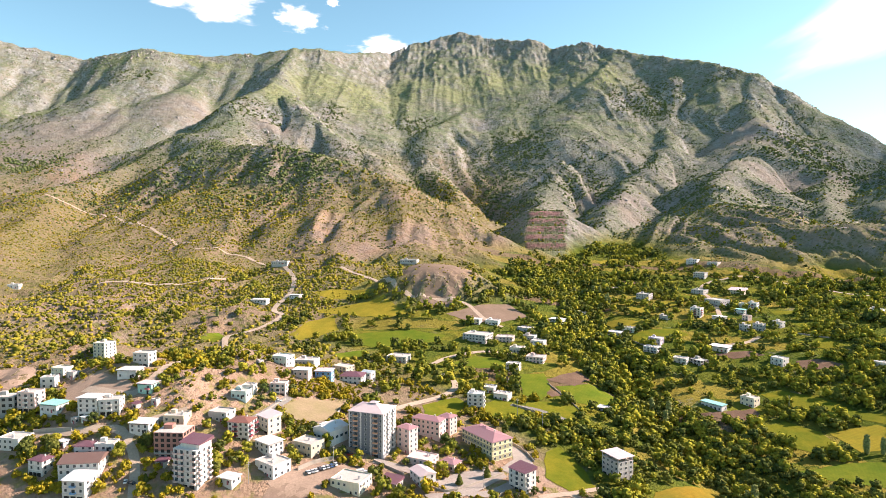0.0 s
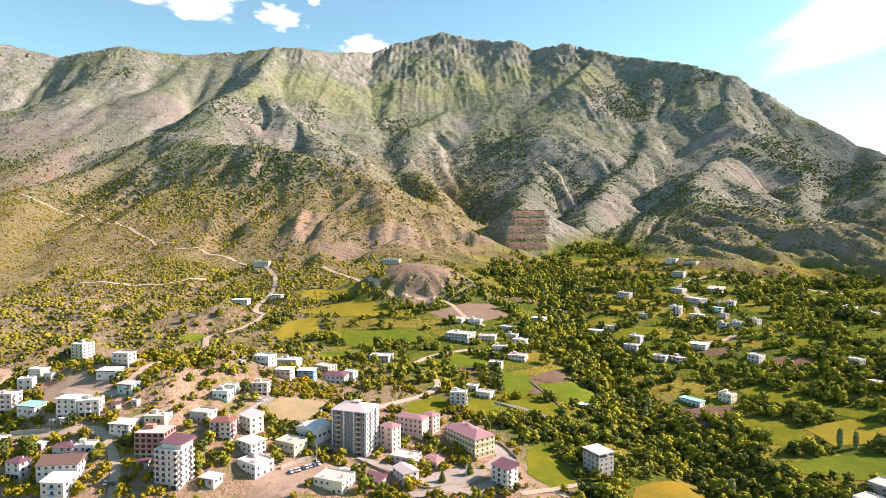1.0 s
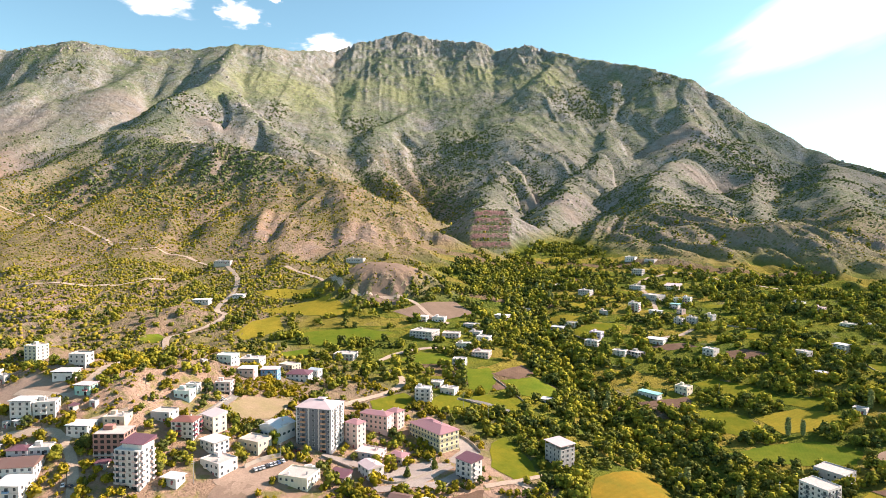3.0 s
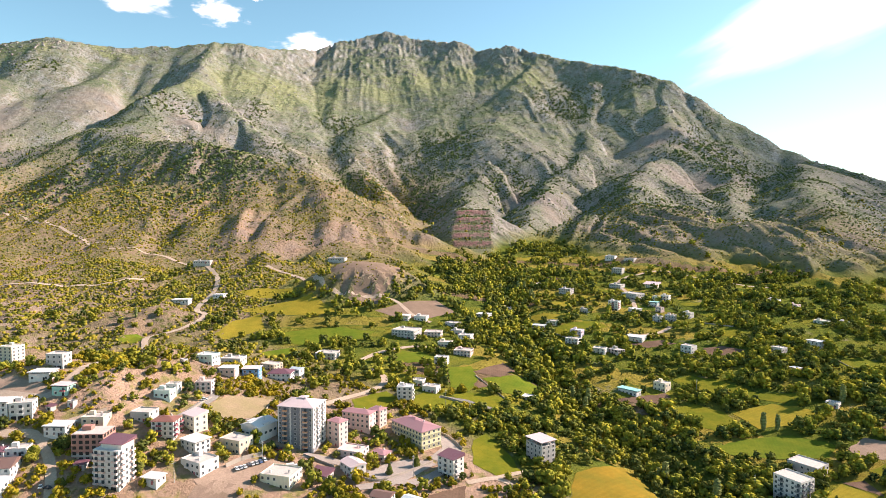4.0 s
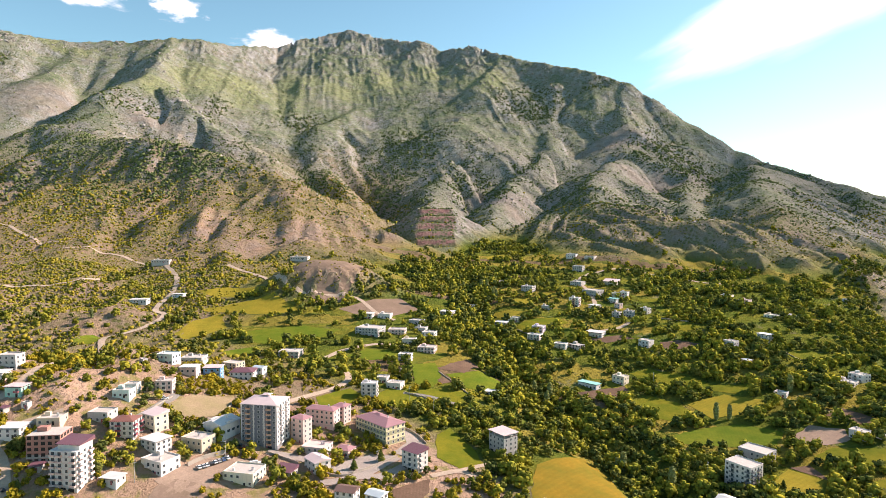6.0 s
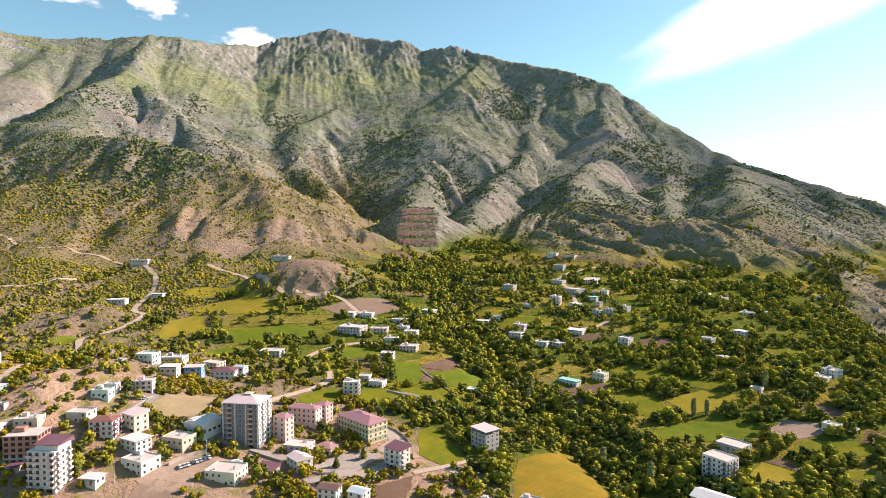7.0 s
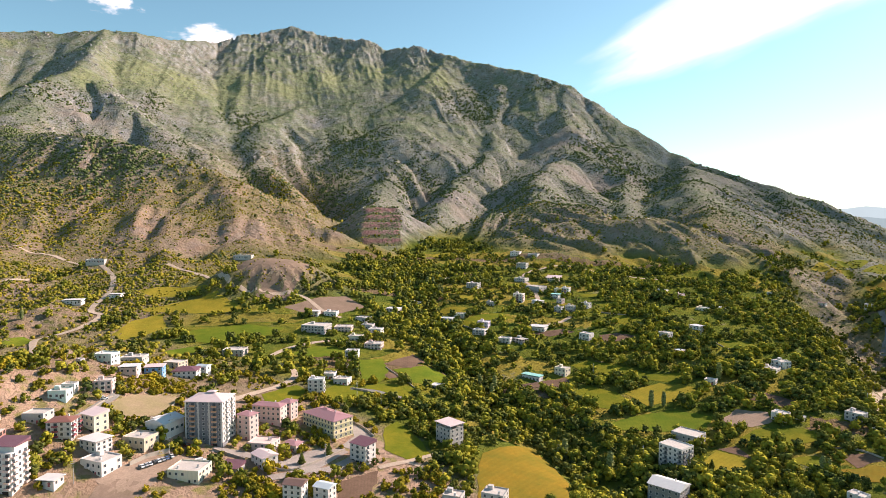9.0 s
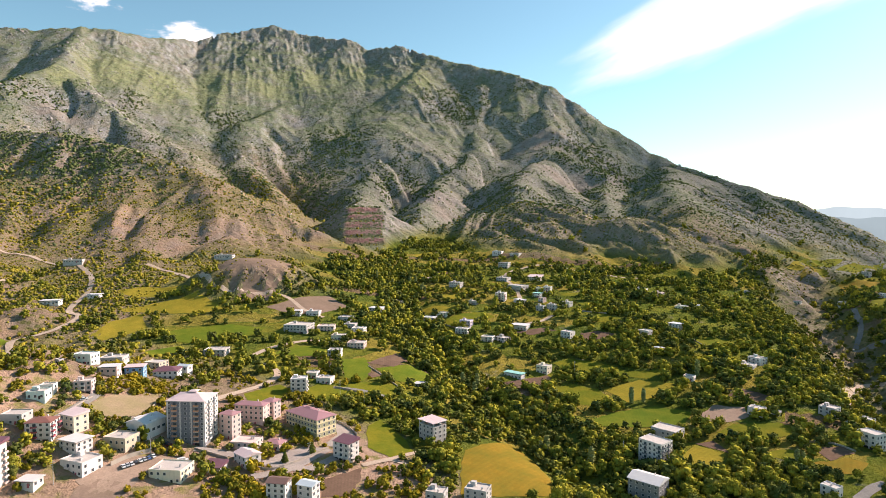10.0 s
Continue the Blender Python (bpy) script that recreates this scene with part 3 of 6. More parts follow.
def field(kind, *corners):
    """A patch of land inside an outline with slightly ragged edges, a hand above the ground."""
    pts = list(corners)
    FIELDS.append((kind, pts))
    bm = bmesh.new()
    ring = []
    for (ax, ay), (bx, by) in zip(pts, pts[1:] + pts[:1]):
        n = max(1, round(math.hypot(bx - ax, by - ay) / 5))
        for k in range(n):
            x, y = ax + (bx - ax) * k / n, ay + (by - ay) * k / n
            ring.append(bm.verts.new((x + 1.2 * float(vnoise(x / 6, y / 6, 61)), y + 1.2 * float(vnoise(x / 6, y / 6, 62)), 0)))
    bm.faces.new(ring)
    bmesh.ops.triangulate(bm, faces=bm.faces[:])
    for _ in range(6):
        long = [e for e in bm.edges if e.calc_length() > 7]
        if not long:
            break
        bmesh.ops.subdivide_edges(bm, edges=long, cuts=1)
        bmesh.ops.triangulate(bm, faces=[f for f in bm.faces if len(f.verts) > 3])
    for v in bm.verts:
        v.co.z = float(height(v.co.x, v.co.y)) + 0.2
    bmesh.ops.recalc_face_normals(bm, faces=bm.faces[:])
    if sum(f.normal.z for f in bm.faces) < 0:
        bmesh.ops.reverse_faces(bm, faces=bm.faces[:])
    me = bpy.data.meshes.new("field")
    bm.to_mesh(me)
    bm.free()
    me.materials.append(MAT[kind])
    return tagged(new("earth_bank" if kind == "bank" else "yard" if kind in ("dust", "paved") else "field", me), FIELD_WORDS[kind], "field", kind="structure")


def spline(pts, step=4.0):
    """Points along a smooth line through pts."""
    p = [Vector((*q, 0)) for q in pts]
    p = [2 * p[0] - p[1]] + p + [2 * p[-1] - p[-2]]
    out = []
    for a, b, c, d in zip(p, p[1:], p[2:], p[3:]):
        n = max(2, round((c - b).length / step))
        for k in range(n):
            t = k / n
            out.append(0.5 * (2 * b + (c - a) * t + (2 * a - 5 * b + 4 * c - d) * t * t + (3 * b - a - 3 * c + d) * t ** 3))
    return out + [p[-2]]


def road(kind, width, *pts):
    line = spline(pts)
    ROADS.append((width, [(q.x, q.y) for q in line[::3]]))
    verts, faces = [], []
    for i, q in enumerate(line):
        d = (line[min(i + 1, len(line) - 1)] - line[max(i - 1, 0)]).normalized()
        for k in (-0.5, -0.17, 0.17, 0.5):
            w = width * k * (1 + 0.12 * float(vnoise(q.x / 9, q.y / 9, 63)))
            x, y = q.x - d.y * w, q.y + d.x * w
            verts.append((x, y, float(height(x, y)) + (0.75 if x < -70 and y > 400 else 0.32)))
    for i in range(len(line) - 1):
        for k in range(3):
            faces.append((4 * i + k + 1, 4 * i + k, 4 * i + k + 4, 4 * i + k + 5))
    me = mesh_from("road", verts, faces, 4, MAT[kind], True)
    words = dict(dirt="pale unpaved dirt road with dusty edges", asphalt="worn grey asphalt road", paved="pale concrete village street")[kind]
    return tagged(new("road", me), words, "road", kind="structure")

field("green", (-90, 615), (-76, 620), (-31, 629), (-14, 621), (3, 617), (-8, 594), (-45, 581), (-65, 573), (-80, 584))
field("straw", (-147, 701), (-114, 716), (-69, 725), (-37, 677), (-58, 669), (-89, 674), (-130, 693))
field("straw", (-159, 758), (-129, 769), (-100, 761), (-84, 751), (-111, 737), (-138, 739))
field("straw", (-152, 613), (-146, 663), (-122, 685), (-107, 631), (-120, 612), (-138, 593))
field("green", (-241, 598), (-230, 627), (-205, 629), (-206, 616), (-220, 591))
field("green", (-97, 546), (-70, 565), (-66, 545), (-90, 533))
field("green", (9, 535), (28, 558), (48, 556), (55, 544), (48, 527), (31, 526))
field("green", (65, 518), (86, 525), (88, 496), (76, 468), (62, 475))
field("soil", (86, 512), (119, 540), (126, 523), (107, 504))
field("green", (92, 499), (124, 513), (143, 500), (122, 465), (104, 470))
field("soil", (83, 486), (93, 492), (95, 482), (84, 476))
field("lawn", (63, 461), (78, 466), (104, 460), (88, 434), (59, 437))
field("lawn", (64, 381), (75, 391), (85, 364), (87, 342), (72, 335), (59, 350))
field("ripe", (120, 344), (140, 357), (162, 371), (168, 354), (165, 314), (153, 283), (125, 286), (99, 287), (107, 313))
field("lawn", (262, 505), (281, 511), (303, 493), (316, 463), (347, 449), (323, 440), (293, 466), (267, 486))
field("lawn", (234, 451), (256, 458), (272, 439), (272, 412), (253, 406), (233, 424))
field("straw", (276, 437), (314, 442), (337, 420), (315, 405), (280, 408))
field("green", (221, 384), (266, 395), (295, 392), (312, 371), (296, 357), (268, 361), (238, 372))
field("straw", (253, 312), (279, 326), (288, 307), (267, 290), (251, 298))
field("soil", (281, 327), (295, 327), (291, 308))
field("lawn", (306, 336), (325, 341), (354, 329), (361, 311), (337, 312), (310, 324))
field("ripe", (327, 276), (351, 273), (357, 265), (339, 255), (325, 262))
field("soil", (342, 290), (363, 287), (362, 276), (339, 275))
field("soil", (355, 383), (375, 391), (385, 362), (367, 358))
field("dust", (315, 364), (335, 373), (351, 359), (342, 346), (324, 345), (311, 354))
field("lawn", (413, 502), (439, 508), (455, 486), (435, 469), (414, 478))
field("lawn", (308, 299), (330, 296), (333, 281), (316, 282))
field("soil", (325, 566), (347, 567), (360, 550), (346, 540), (322, 549))
field("lawn", (379, 717), (408, 714), (407, 703), (379, 701))
field("lawn", (378, 667), (404, 668), (414, 655), (381, 654))
field("lawn", (355, 615), (380, 617), (391, 595), (367, 589))
field("lawn", (198, 651), (226, 667), (254, 668), (259, 646), (228, 633), (199, 632))
field("straw", (183, 711), (204, 705), (224, 690), (205, 673), (184, 694))
field("lawn", (285, 796), (310, 799), (332, 788), (311, 779), (289, 784))
field("straw", (211, 742), (239, 751), (253, 736), (226, 719))
field("straw", (262, 764), (285, 773), (292, 754), (267, 744))
field("soil", (232, 881), (270, 877), (289, 843), (253, 848))
field("lawn", (285, 1103), (337, 1097), (358, 1079), (309, 1074))
field("straw", (256, 1036), (300, 1061), (306, 1024), (260, 1006))
field("soil", (245, 482), (225, 478), (200, 472), (214, 459), (246, 464))
field("soil", (260, 595), (296, 598), (308, 585), (275, 581))
field("lawn", (890, 868), (1033, 951), (1151, 959), (1090, 925), (982, 929))
field("straw", (890, 850), (1031, 923), (1074, 908), (905, 830))
field("ripe", (870, 800), (885, 815), (1005, 898), (915, 805))
field("lawn", (1001, 895), (1061, 881), (1044, 860), (896, 787))
field("lawn", (1075, 912), (1257, 988), (1306, 990), (1099, 895))
field("ripe", (850, 705), (888, 745), (928, 702), (880, 682))
field("lawn", (797, 617), (828, 619), (784, 585), (764, 583))
field("dust", (-92, 319), (-85, 329), (-71, 340), (-59, 342), (-41, 341), (-47, 330), (-62, 325), (-68, 313), (-84, 309))
field("dry", (-102, 384), (-90, 406), (-65, 416), (-71, 384), (-93, 371))
field("paved", (7, 345), (20, 353), (33, 351), (23, 338), (3, 331), (-3, 335))
field("paved", (43, 387), (51, 380), (54, 364), (40, 349), (32, 355), (42, 367))
field("lawn", (-15, 437), (10, 459), (17, 448), (5, 409), (-11, 411))
field("lawn", (30, 449), (40, 462), (61, 454), (53, 425), (31, 426))
field("dust", (-238, 383), (-220, 395), (-193, 379), (-180, 365), (-203, 363), (-220, 358))
field("dust", (-346, 479), (-324, 486), (-312, 473), (-272, 391), (-313, 432))
field("soil", (29, 314), (51, 325), (49, 315), (40, 294), (26, 296))
field("bank", (4, 677), (42, 702), (76, 717), (95, 684), (58, 656), (28, 656))
field("bank", (-58, 767), (-37, 822), (1, 858), (37, 848), (50, 805), (10, 693), (-22, 695))
field("bank", (-93, 305), (-91, 314), (-86, 320), (-76, 320), (-69, 317), (-68, 305))
road("dirt", 6, *LANE)
road("asphalt", 5, (-123, 345), (-113, 365), (-102, 389), (-100, 399))
road("dirt", 5, (-58, 390), (-50, 401), (-34, 421), (-15, 443), (-1, 458), (9, 476), (8, 494), (-3, 511), (-11, 525), (-3, 541), (12, 557), (39, 572), (71, 573), (100, 612))
road("dirt", 5, (-153, 299), (-160, 316), (-166, 326), (-173, 335), (-167, 347), (-149, 356))
road("dirt", 4, (52, 328), (64, 332), (71, 334), (83, 340), (90, 343))
road("dirt", 4, (70, 333), (76, 328), (79, 321))
road("dirt", 7, (453, 327), (452, 339), (442, 344), (468, 373), (542, 431), (589, 454), (597, 438))
road("asphalt", 6, (314, 235), (332, 241), (345, 243))
road("asphalt", 6, (677, 501), (674, 525), (675, 537), (721, 568), (773, 622))
road("dirt", 5, (242, 604), (277, 613), (306, 619), (326, 633))
road("dirt", 5, (316, 701), (334, 760), (348, 833), (382, 873), (422, 894), (451, 892), (467, 878), (480, 852), (504, 827), (521, 796), (544, 785), (600, 750))
road("dirt", 5, (-140, 845), (-111, 820), (-85, 792), (-54, 728), (-16, 710), (15, 706), (30, 698), (44, 667), (62, 645))
road("dirt", 5, (-215, 864), (-262, 920), (-336, 958), (-385, 950))
road("dirt", 5, (-861, 1346), (-723, 1316), (-569, 1148), (-489, 1075), (-402, 1005))
road("dirt", 5, (-442, 786), (-404, 797), (-332, 800), (-294, 838))
road("paved", 6, (-40, 351), (-22, 346), (3, 332), (22, 327), (43, 343))
road("paved", 6, (-9, 320), (9, 326), (35, 349))
road("dirt", 5, (-228, 340), (-206, 339), (-184, 341), (-173, 335))
road("asphalt", 4, (88, 436), (69, 449), (50, 452))
road("dirt", 4, (407, 329), (409, 322), (410, 303))

# ---- clouds, far behind the crest ----
def cloud_sheet(name, azimuth, height_, wide, tall, seed, label, soft=0.32, lean=0.0, grain=2.2):
    """A cumulus seen from afar, or a white patch of sky: a glowing sheet 4.8 km out whose edges dissolve unevenly."""
    m = bpy.data.materials.new(name)
    m.use_nodes = True
    tr = m.node_tree
    tr.nodes.remove(tr.nodes["Principled BSDF"])
    p = tr.nodes.new("ShaderNodeTexCoord").outputs["Object"]
    shift = tr.nodes.new("ShaderNodeMapping")
    shift.inputs["Location"].default_value = (seed * 3.1, seed * 1.7, 0)
    tr.links.new(p, shift.inputs["Vector"])
    nz = tr.nodes.new("ShaderNodeTexNoise")
    nz.inputs["Scale"].default_value, nz.inputs["Detail"].default_value, nz.inputs["Roughness"].default_value = grain, 7, 0.55
    tr.links.new(shift.outputs["Vector"], nz.inputs["Vector"])
    size = tr.nodes.new("ShaderNodeVectorMath")
    size.operation = "LENGTH"
    tr.links.new(p, size.inputs[0])
    total = tr.nodes.new("ShaderNodeMath")
    total.operation = "MULTIPLY_ADD"
    total.inputs[1].default_value = 1.5
    tr.links.new(nz.outputs["Fac"], total.inputs[0])
    back = tr.nodes.new("ShaderNodeMath")
    back.operation = "MULTIPLY"
    back.inputs[1].default_value = -1.0
    tr.links.new(size.outputs["Value"], back.inputs[0])
    tr.links.new(back.outputs[0], total.inputs[2])
    ramp = tr.nodes.new("ShaderNodeMapRange")
    ramp.interpolation_type = "SMOOTHSTEP"
    ramp.inputs["From Min"].default_value, ramp.inputs["From Max"].default_value = 0.0, soft
    tr.links.new(total.outputs[0], ramp.inputs["Value"])
    glow, clear, mix = tr.nodes.new("ShaderNodeEmission"), tr.nodes.new("ShaderNodeBsdfTransparent"), tr.nodes.new("ShaderNodeMixShader")
    glow.inputs["Color"].default_value, glow.inputs["Strength"].default_value = (1.0, 0.98, 0.94, 1), CLOUD_GLOW
    tr.links.new(ramp.outputs["Result"], mix.inputs[0])
    tr.links.new(clear.outputs[0], mix.inputs[1])
    tr.links.new(glow.outputs[0], mix.inputs[2])
    tr.links.new(mix.outputs[0], tr.nodes["Material Output"].inputs["Surface"])
    bm = bmesh.new()
    bmesh.ops.create_grid(bm, x_segments=1, y_segments=1, size=1.6)
    me = bpy.data.meshes.new(name)
    bm.to_mesh(me)
    bm.free()
    me.materials.append(m)
    ob = new(name, me)
    r, a, e = 4700, radians(azimuth), radians(height_)
    at = Vector((r * math.cos(e) * math.sin(a), r * math.cos(e) * math.cos(a), 155 + r * math.sin(e)))
    ob.matrix_world = look(at, (0, 0, 155), lean) @ Matrix.Diagonal((r * radians(wide) / 2, r * radians(tall) / 2, 1, 1))
    return tagged(ob, label, "cloud", kind="structure")


def far_hills(name, r, low, high, haze_tint, seed, label, lift):
    """A range beyond the ground's edge, from one azimuth to another, its haze painted in as a glowing tint."""
    verts, faces = [], []
    n = 150
    for i in range(n + 1):
        a = radians(low + (high - low) * i / n)
        top = 150 + lift * r + r * 0.008 * float(vnoise(i / 9 + 0.3, seed + 0.4, seed)) + r * 0.003 * float(vnoise(i / 2.7, seed + 0.4, seed + 1))
        verts += [(r * math.sin(a), r * math.cos(a), -250), (r * math.sin(a), r * math.cos(a), top)]
        if i:
            faces.append((2 * i - 2, 2 * i, 2 * i + 1, 2 * i - 1))
    me = bpy.data.meshes.new(name)
    me.from_pydata(verts, [], faces)
    m = bpy.data.materials.new(name)
    m.use_nodes = True
    tr = m.node_tree
    tr.nodes.remove(tr.nodes["Principled BSDF"])
    # haze is put into a self-glowing blue-grey colour; no sun shades these hills
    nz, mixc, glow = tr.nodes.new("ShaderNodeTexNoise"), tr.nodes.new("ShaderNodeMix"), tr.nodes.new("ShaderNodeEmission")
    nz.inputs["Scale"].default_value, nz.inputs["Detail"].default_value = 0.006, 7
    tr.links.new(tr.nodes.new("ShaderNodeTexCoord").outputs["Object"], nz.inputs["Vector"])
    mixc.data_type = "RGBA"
    mixc.inputs[6].default_value, mixc.inputs[7].default_value = (*haze_tint, 1), (*(0.8 * v for v in haze_tint), 1)
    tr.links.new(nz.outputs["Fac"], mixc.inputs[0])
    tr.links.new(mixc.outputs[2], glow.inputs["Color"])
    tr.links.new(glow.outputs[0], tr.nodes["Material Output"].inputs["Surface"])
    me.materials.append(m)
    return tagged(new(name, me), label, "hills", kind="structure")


CLOUD_GLOW = 0.95
cloud_sheet("backdrop_cloud_1", -19.8, 17.9, 11.5, 4.4, 1, "white puffy cumulus cloud in the blue sky", soft=0.5)
cloud_sheet("backdrop_cloud_2", -12.9, 17.2, 5.6, 3.0, 2, "small white cumulus cloud in the blue sky", soft=0.5)
cloud_sheet("backdrop_cloud_3", -5.2, 14.9, 8.4, 3.3, 3, "white cumulus cloud behind the crest", soft=0.5)
cloud_sheet("backdrop_cloud_4", -9.9, 18.6, 1.5, 1.1, 4, "tiny white cloud scrap in the blue sky", soft=0.5)
cloud_sheet("backdrop_cloud_5", 46.0, 18.3, 54.0, 11.0, 5, "broad bright white cloud streak", soft=0.6, lean=-17, grain=0.8)
# no cloud: an added glowing sheet whitens the hazy sky near the horizon
cloud_sheet("backdrop_sky_glow", 62.0, 1.5, 54.0, 13.0, 6, "added glowing sheet for the bright hazy sky low down", soft=0.9, lean=0, grain=0.6)

far_hills("backdrop_hills_1", 4620, 25, 100, (0.42, 0.52, 0.53), 7, "pale blue glowing hills on the horizon, haze painted in", 0.008)
far_hills("backdrop_hills_2", 4560, 25, 100, (0.29, 0.37, 0.38), 9, "blue-green glowing hills far down the valley, haze painted in", -0.001)

# ---- building blocks ----
def box(bm, x, y, z, sx, sy, sz):
    """A box round (x, y), standing on z."""
    v = [bm.verts.new((x + i * sx / 2, y + j * sy / 2, z + k * sz)) for k in (0, 1) for j in (-1, 1) for i in (-1, 1)]
    for f in ((0, 2, 3, 1), (4, 5, 7, 6), (0, 1, 5, 4), (1, 3, 7, 5), (3, 2, 6, 7), (2, 0, 4, 6)):
        bm.faces.new([v[i] for i in f])


def mesh_of(name, bm, *materials):
    me = bpy.data.meshes.new(name)
    bm.to_mesh(me)
    bm.free()
    for m in materials:
        me.materials.append(MAT[m])
    return me


def part(name, bm, material, parent, label=""):
    ob = new(name, bm if isinstance(bm, bpy.types.Mesh) else mesh_of(name, bm, material))
    ob.parent = parent
    if label:
        ob["label"] = label
    return ob


def window_meshes():
    out = {}
    for key, (w, h) in dict(common=(1.35, 1.45), wide=(2.2, 1.5), small=(0.8, 0.9), tall=(1.2, 1.7)).items():
        bm = bmesh.new()
        f = 0.1
        rings = []
        for y in (-0.09, 0.03):
            for g in (f, 0.0):
                rings.append([bm.verts.new((i * (w / 2 + g), y, f + k * h + (g if k else -g))) for i, k in ((-1, 0), (1, 0), (1, 1), (-1, 1))])
        front, lip, rear, seat = rings
        for p, q in ((front, lip), (rear, front), (lip, seat)):
            for i in range(4):
                bm.faces.new((p[i], p[(i + 1) % 4], q[(i + 1) % 4], q[i]))
        frame_mesh = mesh_of("window", bm, "wall_white")
        bm = bmesh.new()
        box(bm, 0, 0, f, w, 0.03, h)
        out[key] = frame_mesh, mesh_of("pane", bm, "glass"), w
    return out


WINDOWS = window_meshes()
RAILS = {}
# empty openings aren't cut: a near-black box paints the shade inside
bm = bmesh.new()
box(bm, 0, -0.06, 0, 1.9, 0.06, 1.7)
HOLE_SHADE = mesh_of("opening", bm, "dark")


def balcony(parent, m, width, depth, colour):
    """A slab with a parapet on three sides, and the dark doorway behind it."""
    key = (round(width, 1), round(depth, 1), colour)
    if key not in RAILS:
        bm = bmesh.new()
        box(bm, 0, -depth / 2, -0.12, width, depth, 0.16)
        slab = mesh_of("balcony", bm, "wall_white")
        bm = bmesh.new()
        box(bm, 0, -depth + 0.06, 0.04, width, 0.12, 0.9)
        for s in (-1, 1):
            box(bm, s * (width / 2 - 0.06), -depth / 2 + 0.06, 0.04, 0.12, depth - 0.12, 0.9)
        rail = mesh_of("parapet", bm, colour)
        bm = bmesh.new()
        box(bm, 0, -0.02, 0.04, width * 0.6, 0.06, 2.1)
        RAILS[key] = slab, rail, mesh_of("balcony_door", bm, "glass")
    slab, rail, door = RAILS[key]
    ob = part("balcony", slab, "", parent)
    ob.matrix_local = m
    part("parapet", rail, "", ob)
    part("balcony_door", door, "", ob)


# wall, roof kind, roof colour, balcony parapet colour, words
STYLES = dict(
    box=(None, "parapet", "roof_flat", None, "plain {} house with a flat concrete roof"),
    slab=("wall_white", "slab", "roof_white", None, "white house under an overhanging white roof slab"),
    color_teal=("wall_teal", "slab", "roof_pale", "wall_burgundy", "small green and pink house on the earth slope"),
    frame=("wall_concrete", "frame", "roof_flat", None, "unfinished bare concrete frame building"),
    pinkbox=("wall_pink", "parapet", "roof_flat", "wall_white", "faded pink house with a flat roof"),
    tealroof=("wall_white", "slab", "roof_teal", None, "low white building with a turquoise roof"),
    purple=("wall_white", "hip", "roof_purple", None, "white house with a dark plum metal roof"),
    purplelow=("wall_grey", "mono", "roof_purple", None, "low shed with a plum metal roof"),
    brown=("wall_white", "gable", "roof_brown", None, "white house with a rusty brown metal roof"),
    bluebalc=("wall_white", "mono", "roof_white", "wall_blue", "white house with blue balconies and white roof"),
    brickframe=("wall_brick", "brick", "roof_flat", None, "unfinished red brick apartment block with empty openings"),
    beige=("wall_beige", "parapet", "roof_flat", None, "beige house with a flat roof"),
    whitetower=("wall_white", "penthouse", "roof_purple", "wall_pink", "tall white apartment block with a plum roof"),
    redroof=("wall_white", "hip", "roof_red", "wall_burgundy", "white apartment house with a red-brown roof"),
    pinkmetal=("wall_cream", "mono", "roof_pale", None, "long cream building with a pale pink metal roof"),
    grey=("wall_grey", "parapet", "roof_flat", None, "weathered grey house with a flat roof"),
    teal=("wall_mint", "parapet", "roof_flat", None, "pale turquoise low house with a flat roof"),
    mint=("wall_mint", "parapet", "roof_white", None, "pale mint house with a white flat roof"),
    pinkslab=("wall_pink", "slab", "roof_white", None, "pink house under a white roof slab"),
    blue=("wall_blue", "slab", "roof_pale", "wall_white", "bright blue house with pale balconies"),
    bluemetal=("wall_white", "gable", "roof_blue", None, "white house with a blue-grey metal roof"),
    hall=("wall_white", "gable", "roof_white", None, "white sheet-metal hall with a low gable roof"),
    tower=("wall_white", "hip", "roof_pale", "wall_orange", "tall grey and white apartment tower with balconies"),
    pinkhip=("wall_pink", "hip", "roof_pink", None, "pink plastered dormitory block with a pink roof"),
    school=("wall_yellow", "hip", "roof_pink", None, "cream and olive school with a pink hipped roof"),
    monowhite=("wall_white", "mono", "roof_purple", "wall_white", "white apartment house with a mauve lean-to roof"),
    ruin=("wall_grey", "raised", "roof_pale", None, "stained grey unfinished house with an open attic floor"),
    pinkflat=("wall_pink", "parapet", "wall_pink", None, "low building with a faded pink flat roof"),
    pinkroof=("wall_pink", "hip", "roof_pink", None, "small pink house with a hipped roof"),
    brownmetal=("wall_white", "gable", "roof_pale", None, "white shed with a pale rusty metal roof"),
    w4=("wall_white", "parapet", "roof_white", "wall_white", "white house with balconies and a flat white roof"),
    lilac=("wall_lilac", "parapet", "roof_white", None, "lilac house with a white flat roof"),
    pinkbalc=("wall_white", "parapet", "roof_flat", "wall_burgundy", "white house with red balcony parapets"),
    apart=("wall_white", "parapet", "roof_flat", "wall_slate", "white apartment block with dark balconies"),
    slate=("wall_slate", "gable", "roof_white", None, "dark grey apartment block with a white metal roof"),
)
PLAIN = ("white", "white", "cream", "white", "grey")


